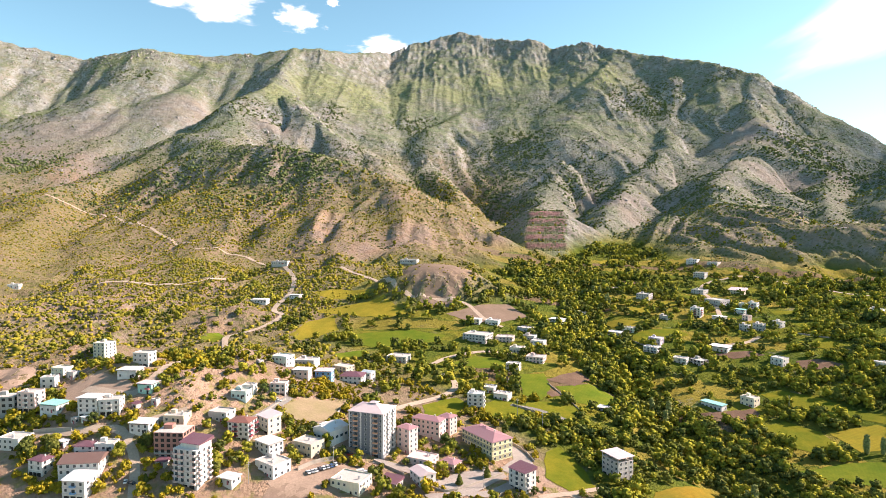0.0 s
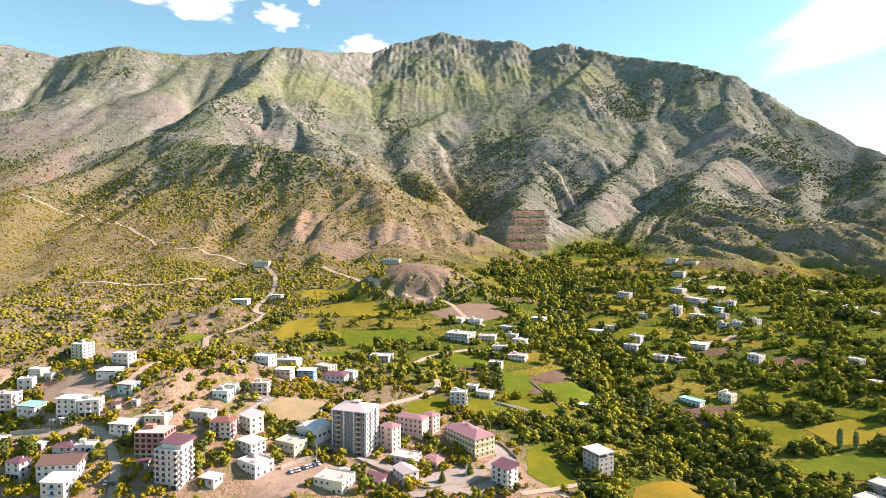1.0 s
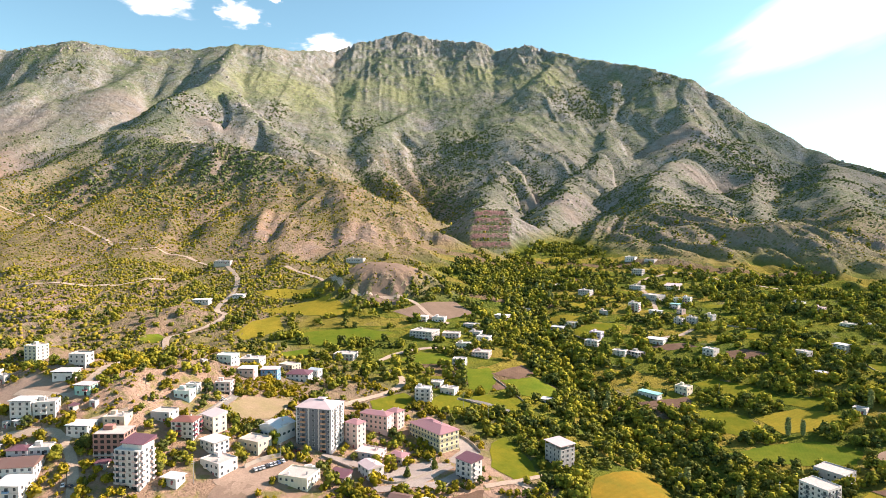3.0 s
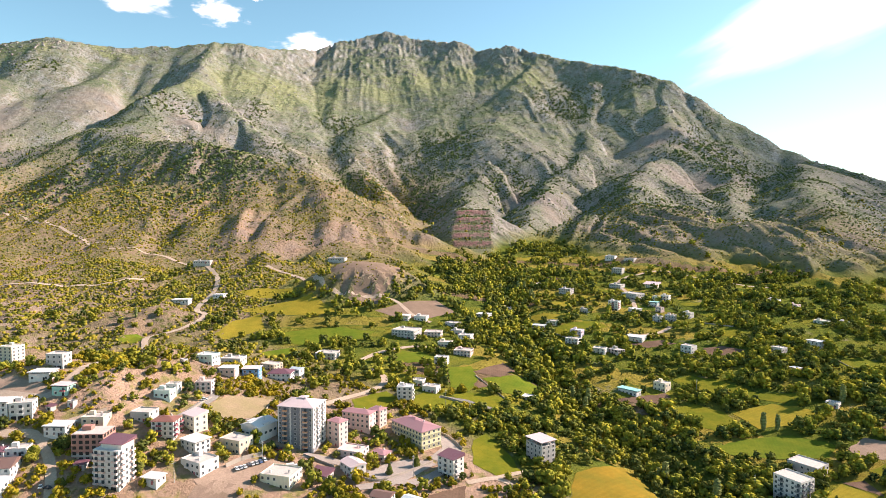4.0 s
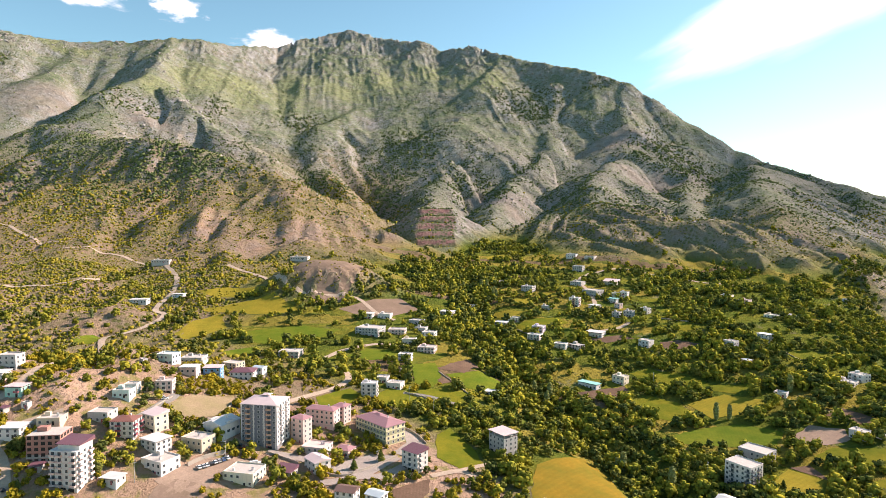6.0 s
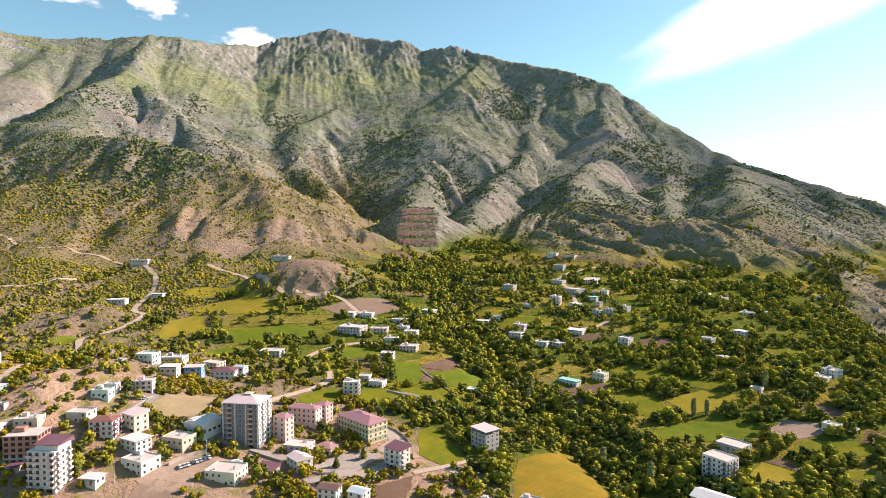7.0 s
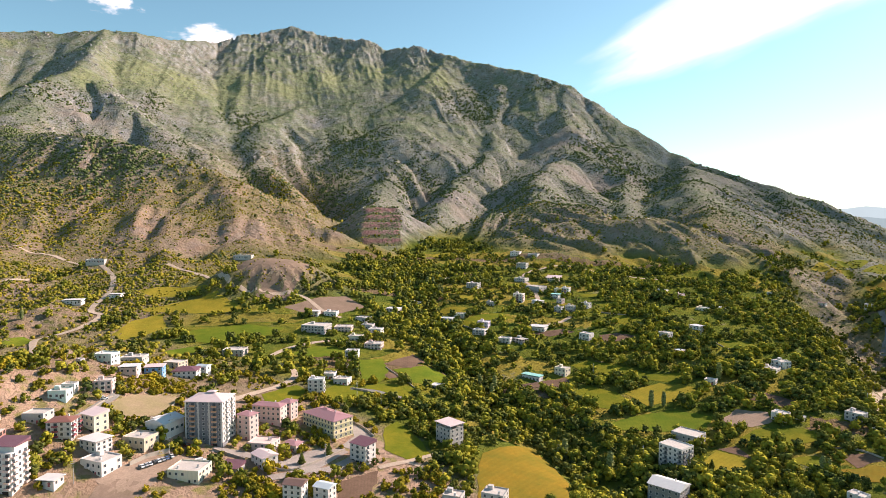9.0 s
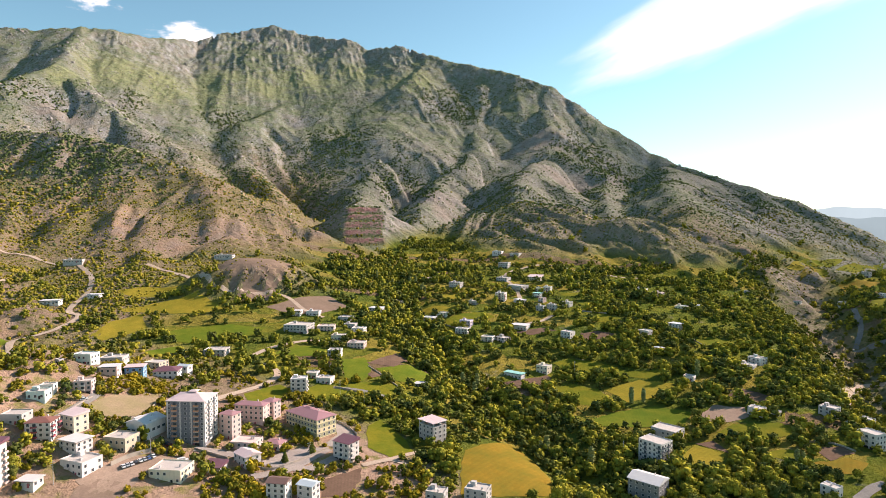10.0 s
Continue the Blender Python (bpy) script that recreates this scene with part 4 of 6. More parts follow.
def roof_mesh(kind, w, d, h, rise, over=0.5):
    """Roof shapes over a w x d plan at height h, with a thin eaves edge."""
    bm = bmesh.new()
    a, b = w / 2 + over, d / 2 + over
    if kind in ("parapet", "slab", "raised"):
        box(bm, 0, 0, h, *(2 * (a if kind != "parapet" else w / 2 - 0.2), 2 * (b if kind != "parapet" else d / 2 - 0.2)), 0.12 if kind == "parapet" else 0.3)
        return bm
    low = [bm.verts.new((x, y, h)) for x, y in ((-a, -b), (a, -b), (a, b), (-a, b))]
    up = [bm.verts.new((x, y, h + 0.18)) for x, y in ((-a, -b), (a, -b), (a, b), (-a, b))]
    bm.faces.new(low[::-1])
    for i in range(4):
        bm.faces.new((low[i], low[(i + 1) % 4], up[(i + 1) % 4], up[i]))
    if kind == "mono":
        for v in up[2:]:
            v.co.z += rise
        bm.faces.new(up)
    else:
        inset = min(a, b) * (0.98 if kind == "hip" else 0)
        if a >= b:
            r = [bm.verts.new((-a + inset, 0, h + 0.18 + rise)), bm.verts.new((a - inset, 0, h + 0.18 + rise))]
            for f in ((up[0], up[1], r[1], r[0]), (up[1], up[2], r[1]), (up[2], up[3], r[0], r[1]), (up[3], up[0], r[0])):
                bm.faces.new(f)
        else:
            r = [bm.verts.new((0, -b + inset, h + 0.18 + rise)), bm.verts.new((0, b - inset, h + 0.18 + rise))]
            for f in ((up[1], up[2], r[1], r[0]), (up[0], up[1], r[0]), (up[3], up[0], r[0], r[1]), (up[2], up[3], r[1])):
                bm.faces.new(f)
    return bm


HOUSES, PLANS = [], []
dice = random.Random(7)


def house(style, x, y, turn, w, d, h, floors):
    """A house with its front towards local -y; h: height of the eaves above the front corner's ground."""
    wall, kind, roof, rail, words = STYLES[style]
    if wall is None:
        pick = dice.choice(PLAIN)
        wall, words = "wall_" + pick, words.format(pick)
        rail = dice.choice((None, "wall_white", "wall_grey")) if floors > 1 else None
    c, s = math.cos(radians(turn)), math.sin(radians(turn))
    spots = [(x + c * i * w / 2 - s * j * d / 2, y + s * i * w / 2 + c * j * d / 2) for i in (-1, 1) for j in (-1, 1)]
    zs = [float(height(*q)) for q in spots]
    z0 = float(height(x + c * w / 2 + s * d / 2, y + s * w / 2 - c * d / 2))
    z0 = max(z0, max(zs) - (0.72 if h < 4.5 else 0.9) * h)
    deep = z0 - min(zs) + 1.2
    tall = floors > 3
    top = new("apartment_block" if tall else "house")
    top.matrix_world = pose(x, y, z0, 0, 0, turn)
    tagged(top, words, "apartment block" if tall else "house", kind="")
    HOUSES.append((x, y, max(w, d) * 0.58 + 0.4))
    PLANS.append((x, y, c, s, w, d))
    fh = h / floors
    near = math.hypot(x, y) < 430
    bm = bmesh.new()
    box(bm, 0, 0, -deep, w, d, deep + h)
    bmesh.ops.bevel(bm, geom=[e for e in bm.edges if abs(e.verts[0].co.z - e.verts[1].co.z) > 1], offset=0.06, segments=1, affect="EDGES")
    part("wall", bm, wall, top)
    rise = min(w, d) * 0.16
    if kind == "parapet":
        part("roof", roof_mesh(kind, w, d, h, 0), roof, top)
        bm = bmesh.new()
        for i, (px, py, sx, sy) in enumerate(((0, -d / 2 + 0.1, w, 0.2), (0, d / 2 - 0.1, w, 0.2), (-w / 2 + 0.1, 0, 0.2, d - 0.4), (w / 2 - 0.1, 0, 0.2, d - 0.4))):
            box(bm, px, py, h, sx, sy, 0.75)
        part("parapet", bm, wall, top)
    elif kind in ("slab", "raised"):
        lift = 0.7 if kind == "slab" else 2.3
        bm = bmesh.new()
        if kind == "slab":
            box(bm, 0, 0, h, w - 1.6, d - 1.6, lift)
        else:
            for i in (-1, -0.33, 0.33, 1):
                for j in (-1, 0, 1):
                    post = bmesh.new()
                    box(post, i * (w / 2 - 0.3), j * (d / 2 - 0.3), h, 0.35, 0.35, lift)
                    part("pillar", post, wall, top)
            box(bm, 0, d / 2 - 0.2, h, w - 1.2, 0.2, 1.0)
        # under a slab roof the gap's shade is put in as a near-black box
        part("attic", bm, "dark" if kind == "slab" else wall, top)
        part("roof", roof_mesh(kind, w, d, h + lift, 0, 0.7), roof, top, "overhanging roof slab")
    elif kind == "frame" or kind == "brick":
        part("roof", roof_mesh("parapet", w, d, h, 0), roof, top)
        bm = bmesh.new()
        box(bm, -w * 0.2, d * 0.1, h + 0.1, w * 0.3, d * 0.3, 2.2)
        part("stair_head", bm, wall, top)
    elif kind == "penthouse":
        bm = bmesh.new()
        box(bm, w * 0.1, d * 0.1, h, w * 0.8, d * 0.8, 2.6)
        part("penthouse", bm, wall, top)
        ob = part("roof", roof_mesh("mono", w * 0.86, d * 0.86, 0, 1.6), roof, top, "plum lean-to metal roof")
        ob.matrix_local = pose(w * 0.1, d * 0.1, h + 2.6)
    else:
        part("roof", roof_mesh(kind, w, d, h, rise), roof, top)
        if kind == "gable" or kind == "mono":
            bm = bmesh.new()
            box(bm, 0, d * 0.25 if kind == "mono" else 0, h, w * 0.96, d * 0.4, rise * 0.5)
            part("gable_wall", bm, wall, top)
    if style in ("brickframe", "frame"):
        for f in range(1, floors + 1):
            bm = bmesh.new()
            box(bm, 0, 0, f * fh - 0.3, w + 0.14, d + 0.14, 0.28)
            part("floor_band", bm, "wall_brick" if style == "brickframe" else "wall_concrete", top)
        if style == "brickframe":
            bm = bmesh.new()
            box(bm, 0, 0, -deep, w + 0.1, d + 0.1, deep + fh * 1.6)
            part("plinth", bm, "wall_concrete", top)
    if style == "school":
        for f in (0, 2):
            bm = bmesh.new()
            box(bm, 0, 0, f * fh + 0.4, w + 0.06, d + 0.06, fh * 0.92)
            part("painted_band", bm, "wall_olive", top, "olive painted band")
        bm = bmesh.new()
        box(bm, 0, -d / 2 - 1.3, 2.7, 5, 2.6, 0.3)
        for i in (-1, 1):
            box(bm, i * 2.2, -d / 2 - 2.3, 0, 0.3, 0.3, 2.7)
        part("porch", bm, "wall_white", top, "entrance canopy on two posts")
        ob = part("dormer", roof_mesh("hip", 8, 5, 0, 1.4), roof, top)
        ob.matrix_local = pose(-w * 0.1, 1.0, h + rise * 0.7)
    if style == "tower":
        bm = bmesh.new()
        box(bm, 0, -d / 2 - 0.06, 0.2, w * 0.985, 0.12, h - 0.4)
        part("facade_cladding", bm, "wall_towergrey", top, "dark grey cladding")
        for i in (-0.47, -0.14, 0.15, 0.47):
            bm = bmesh.new()
            box(bm, i * w, -d / 2 - 0.16, 0.2, 0.7, 0.12, h - 0.4)
            part("pilaster", bm, "wall_white", top)
        bm = bmesh.new()
        box(bm, 0, 0, -deep, w + 0.2, d + 0.2, deep + 2.6)
        part("ground_floor", bm, "wall_towergrey", top)
        ob = part("lift_house", roof_mesh("hip", 4.5, 4, 2.4, 0.8), "roof_pale", top)
        ob.matrix_local = pose(0.5, 1.5, h + rise * 0.3)
    if floors > 2 and style not in ("brickframe", "frame", "school", "hall", "slate"):
        for f in range(1, floors):
            bm = bmesh.new()
            box(bm, 0, 0, f * fh - 0.12, w + 0.16, d + 0.16, 0.2)
            part("floor_band", bm, "wall_concrete" if style == "tower" else "roof_flat", top)
    if floors > 2 and style not in ("brickframe", "frame", "school", "hall", "pinkhip"):
        for k in (-0.3, 0.0, 0.3):
            bm = bmesh.new()
            # shaded inside of the ground floor, painted as a dark box on the wall
            box(bm, k * w, -d / 2 - 0.16, 0.05, min(2.6, w * 0.22), 0.1, min(2.2, fh * 0.75))
            part("shop_opening", bm, "dark", top)
    # windows and balconies, storey by storey
    sides = ((0, w, d / 2), (90, d, w / 2), (-90, d, w / 2))
    for face, (rot, span, out) in enumerate(sides):
        n = max(1, int((span - 0.8) / 3.0))
        size = "wide" if (span > 9 and style == "hall") else "common"
        if style == "frame":
            size = "wide"
        for f in range(floors):
            for k in range(n):
                u = (k + 0.5 - n / 2) * span / n
                if style == "hall" and f != 1:
                    continue
                if abs(u) + 0.9 > span / 2:
                    continue
                kerb = 0.12 if style in ("school", "tower") and face == 0 or style == "brickframe" and f < 2 else 0.02
                m = pose(0, 0, 0, 0, 0, rot) @ pose(u, -out - kerb, f * fh + min(0.95, fh * 0.32))
                hang = rail and f > 0 and ((face == 0 and k % 3 == 1) or (face == 1 and k % 2 == 0 and tall))
                if style == "whitetower":
                    hang = f > 0 and ((face == 0 and k != 2) or (face == 1 and k % 2 == 0))
                if style == "tower":
                    hang = f > 0 and ((face == 0 and k in (1, n - 2)) or (face == 1 and k in (1, n - 2)))
                if hang:
                    colour = rail if (style != "tower" or face == 0) else "wall_white"
                    balcony(top, pose(0, 0, 0, 0, 0, rot) @ pose(u, -out - kerb, f * fh + 0.15), min(2.8, span / n * 0.92), 1.25, colour)
                    continue
                if floors < 3 and dice.random() < 0.15:
                    continue
                if style in ("brickframe", "frame"):
                    ob = part("opening", HOLE_SHADE, "", top)
                    ob.matrix_local = m
                    continue
                if f == 0 and face == 0 and floors > 2:
                    continue
                fm, pm, _ = WINDOWS["small" if fh < 2.3 else size]
                ob = part("window", fm, "", top)
                ob.matrix_local = m
                part("pane", pm, "", ob)
    if style not in ("hall",):
        bm = bmesh.new()
        box(bm, w * 0.22, -d / 2 - 0.14, 0.02, 1.1, 0.1, min(2.1, fh * 0.8))
        part("door", bm, "wall_burgundy" if dice.random() < 0.4 else "dark", top)
    # what stands on the flat roofs
    if kind == "parapet" and w > 6:
        for _ in range(dice.choice((0, 1, 1, 2))):
            px, py = dice.uniform(-0.3, 0.3) * w, dice.uniform(-0.3, 0.3) * d
            bm = bmesh.new()
            bmesh.ops.create_cone(bm, cap_ends=True, segments=10, radius1=0.55, radius2=0.55, depth=1.5, matrix=pose(px, py, h + 0.85))
            part("water_tank", bm, dice.choice(("steel", "wall_white")), top, "round water tank on the roof")
        if w > 9 and dice.random() < 0.6:
            bm = bmesh.new()
            box(bm, -w * 0.25, d * 0.22, h + 0.1, 2.8, 2.4, 2.1)
            part("stair_head", bm, wall, top)
    elif kind in ("hip", "gable") and dice.random() < 0.7:
        bm = bmesh.new()
        box(bm, w * 0.18, d * 0.12, h, 0.6, 0.6, rise + 0.9)
        part("chimney", bm, "wall_white", top)
    return top

# ---- the houses: style, place, turn, width, depth, height, storeys ----
house("box", -287.6, 522.4, -19, 12.3, 12.3, 13.7, 5)
house("box", -195.6, 402.6, -11, 11.0, 8.8, 8.7, 3)
house("slab", -197.3, 387.4, -3, 12.1, 9.6, 4.4, 1)
house("color_teal", -177.8, 369.8, -12, 9.4, 7.5, 5.2, 2)
house("box", -248.3, 386.9, 9, 8.4, 6.7, 6.6, 2)
house("box", -250.2, 402.9, -16, 10.0, 8.0, 4.5, 2)
house("box", -239.1, 396.6, -23, 6.2, 5.0, 4.1, 1)
house("frame", -258.0, 362.5, 8, 11.1, 8.9, 10.3, 3)
house("pinkbox", -244.3, 363.0, -5, 11.1, 8.9, 11.3, 4)
house("slab", -202.2, 352.5, -4, 11.5, 9.2, 10.6, 4)
house("box", -191.2, 353.1, 9, 11.2, 9.0, 8.7, 3)
house("tealroof", -226.3, 356.4, -14, 11.8, 9.4, 4.0, 1)
house("box", -234.7, 335.2, -11, 13.3, 10.6, 6.0, 2)
house("purple", -190.9, 327.7, -2, 10.5, 8.4, 4.6, 2)
house("box", -181.0, 328.3, 3, 9.8, 7.8, 3.4, 1)
house("purple", -208.0, 315.1, -16, 9.1, 7.3, 8.0, 3)
house("brown", -185.4, 314.9, 7, 19.3, 15.4, 8.9, 3)
house("bluebalc", -180.1, 301.3, -7, 12.0, 9.6, 9.9, 3)
house("slab", -167.5, 342.0, -9, 11.7, 9.3, 4.8, 2)
house("brickframe", -146.0, 331.7, -4, 16.4, 13.1, 14.6, 5)
house("beige", -151.6, 348.8, -4, 11.9, 9.5, 3.3, 1)
house("whitetower", -129.3, 314.4, -18, 14.4, 11.5, 20.3, 7)
house("redroof", -115.4, 351.2, -10, 12.8, 10.3, 10.9, 4)
house("pinkmetal", -102.6, 360.5, -41, 11.2, 9.0, 10.1, 3)
house("slab", -97.7, 342.9, -38, 12.4, 9.9, 7.7, 3)
house("box", -92.2, 330.1, -37, 15.2, 12.2, 6.8, 2)
house("beige", -77.5, 351.1, -30, 14.3, 11.5, 7.2, 2)
house("grey", -130.3, 360.4, -16, 11.9, 9.5, 5.1, 2)
house("teal", -125.9, 382.5, -11, 10.1, 8.1, 4.0, 1)
house("box", -123.9, 392.4, -9, 7.6, 6.0, 3.0, 1)
house("pinkbox", -107.1, 401.1, -3, 10.2, 8.2, 7.9, 3)
house("mint", -118.1, 453.1, -21, 12.9, 10.3, 6.8, 2)
house("grey", -105.0, 474.6, -11, 15.8, 12.6, 3.5, 1)
house("pinkslab", -100.2, 437.6, -8, 11.0, 8.8, 7.4, 2)
house("blue", -87.2, 451.6, -4, 11.9, 9.6, 8.5, 3)
house("beige", -79.8, 492.1, -31, 13.6, 10.9, 4.6, 2)
house("purple", -68.6, 468.8, -10, 17.4, 13.9, 6.1, 2)
house("bluemetal", -57.8, 476.5, -28, 8.3, 6.7, 7.2, 2)
house("hall", -67.4, 366.0, -34, 14.0, 15.4, 9.1, 3)
house("tower", -42.2, 365.8, -20, 22.6, 18.1, 26.5, 9)
house("pinkhip", -21.4, 368.2, -40, 9.7, 7.8, 15.0, 5)
house("pinkhip", -8.9, 390.3, -28, 19.7, 8.9, 12.6, 4)
house("pinkhip", 3.3, 397.0, -38, 8.6, 7.7, 11.4, 4)
house("school", 27.2, 379.5, -56, 30.9, 15.5, 11.7, 4)
house("monowhite", 44.2, 338.1, -49, 11.8, 9.4, 11.5, 4)
house("ruin", 103.6, 361.3, -64, 14.2, 11.3, 11.4, 4)
house("pinkflat", -11.9, 355.4, -26, 14.9, 11.9, 5.1, 2)
house("pinkroof", 4.5, 353.9, -36, 9.8, 7.8, 4.1, 1)
house("brownmetal", -11.2, 336.1, -59, 12.1, 9.7, 6.4, 2)
house("purplelow", -28.2, 329.6, -27, 10.5, 8.4, 3.8, 1)
house("box", -49.1, 325.8, -23, 17.5, 14.0, 6.4, 2)
house("brown", 4.4, 296.6, -26, 10.1, 8.1, 10.8, 4)
house("bluemetal", 19.0, 295.5, -39, 9.0, 7.2, 8.8, 3)
house("w4", 24.1, 443.6, -12, 11.5, 8.8, 11.1, 4)
house("box", 35.7, 478.4, -22, 11.0, 8.8, 4.1, 1)
house("box", 45.5, 465.3, -28, 11.5, 9.2, 4.5, 1)
house("box", 60.7, 528.3, -23, 11.2, 8.9, 6.6, 2)
house("box", 54.9, 496.6, -29, 4.5, 3.6, 3.4, 1)
house("pinkbox", 84.6, 557.4, -23, 16.0, 12.8, 5.4, 2)
house("box", 34.5, 604.9, -29, 24.1, 19.2, 8.0, 3)
house("pinkbox", 61.6, 608.0, -16, 17.0, 13.6, 5.2, 2)
house("box", 70.3, 580.2, -23, 12.8, 10.2, 4.5, 1)
house("slab", 34.2, 655.0, -21, 12.5, 10.0, 5.0, 2)
house("box", 53.2, 655.5, -21, 13.7, 11.0, 4.4, 1)
house("box", 87.4, 617.7, -26, 12.0, 9.6, 4.2, 1)
house("box", 92.9, 598.1, -28, 12.9, 10.3, 6.3, 2)
house("grey", 86.1, 641.0, -40, 13.9, 11.2, 3.7, 1)
house("slab", 126.1, 678.0, -30, 14.6, 11.7, 5.2, 2)
house("box", 165.7, 736.8, -30, 14.4, 11.5, 5.7, 2)
house("slab", 185.7, 661.7, -38, 14.1, 11.3, 5.2, 2)
house("box", 202.0, 666.8, -36, 11.9, 9.5, 4.6, 2)
house("lilac", 217.2, 626.0, -40, 12.5, 10.0, 6.8, 2)
house("box", 206.6, 606.6, -41, 13.5, 10.8, 5.4, 2)
house("box", 224.1, 577.9, -37, 12.4, 9.9, 5.2, 2)
house("slab", 273.5, 605.5, -43, 17.8, 14.2, 4.2, 1)
house("grey", 321.9, 656.0, -50, 9.4, 7.5, 6.0, 2)
house("grey", 336.6, 655.1, -48, 10.4, 8.4, 6.6, 2)
house("pinkbalc", 291.5, 707.8, -43, 12.0, 9.6, 10.6, 4)
house("grey", 335.3, 754.1, -60, 22.3, 17.9, 7.5, 2)
house("box", 354.7, 729.4, -55, 7.0, 5.6, 7.4, 2)
house("pinkbalc", 364.5, 723.7, -46, 10.0, 8.0, 9.5, 3)
house("tealroof", 344.1, 712.5, -48, 10.8, 8.6, 5.0, 2)
house("box", 374.0, 897.0, -43, 15.8, 12.7, 8.8, 3)
house("box", 395.0, 978.0, -42, 16.5, 13.2, 5.8, 2)
house("grey", 414.0, 945.0, -47, 16.3, 13.0, 4.7, 1)
house("pinkmetal", 384.0, 804.0, -42, 19.5, 15.6, 5.6, 2)
house("grey", 336.1, 808.3, -49, 16.8, 13.5, 5.6, 2)
house("grey", 256.0, 783.2, -42, 16.0, 12.8, 7.7, 3)
house("pinkbox", 233.2, 826.6, -35, 14.7, 11.8, 4.0, 1)
house("grey", 252.1, 702.0, -37, 11.0, 8.8, 4.2, 1)
house("box", 246.2, 490.2, -57, 11.2, 8.9, 7.0, 2)
house("tealroof", 214.6, 484.8, -55, 17.5, 7.0, 3.9, 1)
house("box", 309.1, 563.1, -62, 11.8, 9.5, 6.9, 2)
house("box", 383.0, 533.2, -67, 11.3, 9.1, 7.2, 2)
house("slab", 422.1, 535.3, -68, 11.6, 9.3, 9.0, 3)
house("pinkbox", 492.9, 664.1, -62, 11.9, 9.5, 8.3, 3)
house("box", 491.0, 614.4, -52, 14.5, 11.6, 3.2, 1)
house("box", 507.8, 602.5, -57, 11.1, 8.9, 3.8, 1)
house("box", 497.5, 707.5, -51, 14.5, 11.6, 3.6, 1)
house("apart", 240.3, 315.8, -67, 16.3, 13.0, 14.3, 5)
house("grey", 271.0, 344.6, -62, 18.0, 14.4, 6.8, 2)
house("slate", 213.3, 284.6, -58, 18.6, 14.9, 12.6, 4)
house("box", 430.4, 431.1, -79, 12.7, 10.1, 5.8, 2)
house("box", 414.6, 426.8, -62, 14.1, 11.3, 3.1, 1)
house("box", 350.9, 347.2, -67, 10.4, 8.3, 5.6, 2)
house("box", 362.9, 341.4, -69, 5.6, 4.5, 2.6, 1)
house("box", 399.1, 328.6, -71, 11.6, 9.3, 7.6, 3)
house("box", 382.4, 282.4, -84, 12.5, 10.0, 10.2, 3)
house("box", 398.9, 310.8, -77, 7.4, 5.9, 3.7, 1)
house("box", 439.1, 330.6, -76, 8.4, 6.7, 3.9, 1)
house("box", 398.0, 280.1, -74, 10.5, 8.4, 8.8, 3)
house("box", 305.6, 244.5, -76, 8.9, 7.1, 5.5, 2)
house("box", 658.9, 628.7, -72, 10.9, 8.7, 6.9, 2)
house("grey", 970.4, 764.2, -74, 12.6, 10.1, 8.7, 3)
house("box", 823.3, 620.4, -80, 10.0, 8.0, 5.6, 2)
house("box", 800.4, 661.9, -71, 9.4, 7.5, 5.8, 2)
house("brown", 743.5, 684.9, -63, 9.5, 7.6, 4.2, 1)
house("box", 642.6, 674.4, -71, 5.5, 4.4, 4.8, 2)
house("grey", 84.2, 284.4, -34, 9.9, 7.9, 7.2, 2)
house("grey", 106.9, 283.9, -38, 12.2, 9.7, 7.6, 3)
house("slab", -215.8, 728.2, -4, 18.1, 12.5, 3.2, 1)
house("slab", -177.5, 744.0, -13, 13.0, 10.0, 3.4, 1)
house("box", -232.2, 884.5, -2, 22.3, 13.8, 3.5, 1)
house("grey", -47.1, 876.3, -15, 24.3, 13.9, 3.6, 1)
house("box", -547.8, 789.5, 12, 13.4, 10.7, 4.4, 1)
house("grey", -38.7, 537.8, -16, 17.8, 14.3, 5.0, 2)
house("slab", 122.0, 462.8, -37, 8.5, 6.8, 2.7, 1)
house("slab", -110.6, 314.6, -22, 8.8, 7.0, 2.4, 1)
house("grey", 379.8, 437.4, -64, 5.9, 4.7, 3.8, 1)
house("box", 351.1, 423.2, -54, 9.0, 7.2, 3.6, 1)
house("purplelow", -178.5, 356.0, -31, 4.1, 3.3, 3.0, 1)
house("grey", -208.8, 346.3, -21, 3.3, 2.6, 2.9, 1)
house("slab", -202.3, 346.0, -28, 3.8, 3.1, 3.2, 1)
house("purplelow", -147.7, 320.6, -12, 5.4, 4.3, 2.7, 1)
house("grey", -168.7, 359.3, -20, 4.0, 3.2, 2.7, 1)
house("slab", -205.8, 330.4, -20, 4.3, 3.4, 2.7, 1)
house("grey", -127.7, 428.3, -43, 4.2, 3.4, 3.2, 1)
house("box", 360.3, 660.4, -64, 9.7, 7.7, 6.3, 2)
house("pinkbox", 339.2, 687.1, -66, 7.9, 6.3, 5.7, 2)
house("slab", 310.9, 692.9, -63, 12.2, 9.7, 4.3, 1)
house("frame", 239.7, 574.5, -64, 12.7, 10.2, 5.3, 2)
house("pinkslab", 370.4, 491.9, -76, 7.6, 6.1, 3.8, 1)

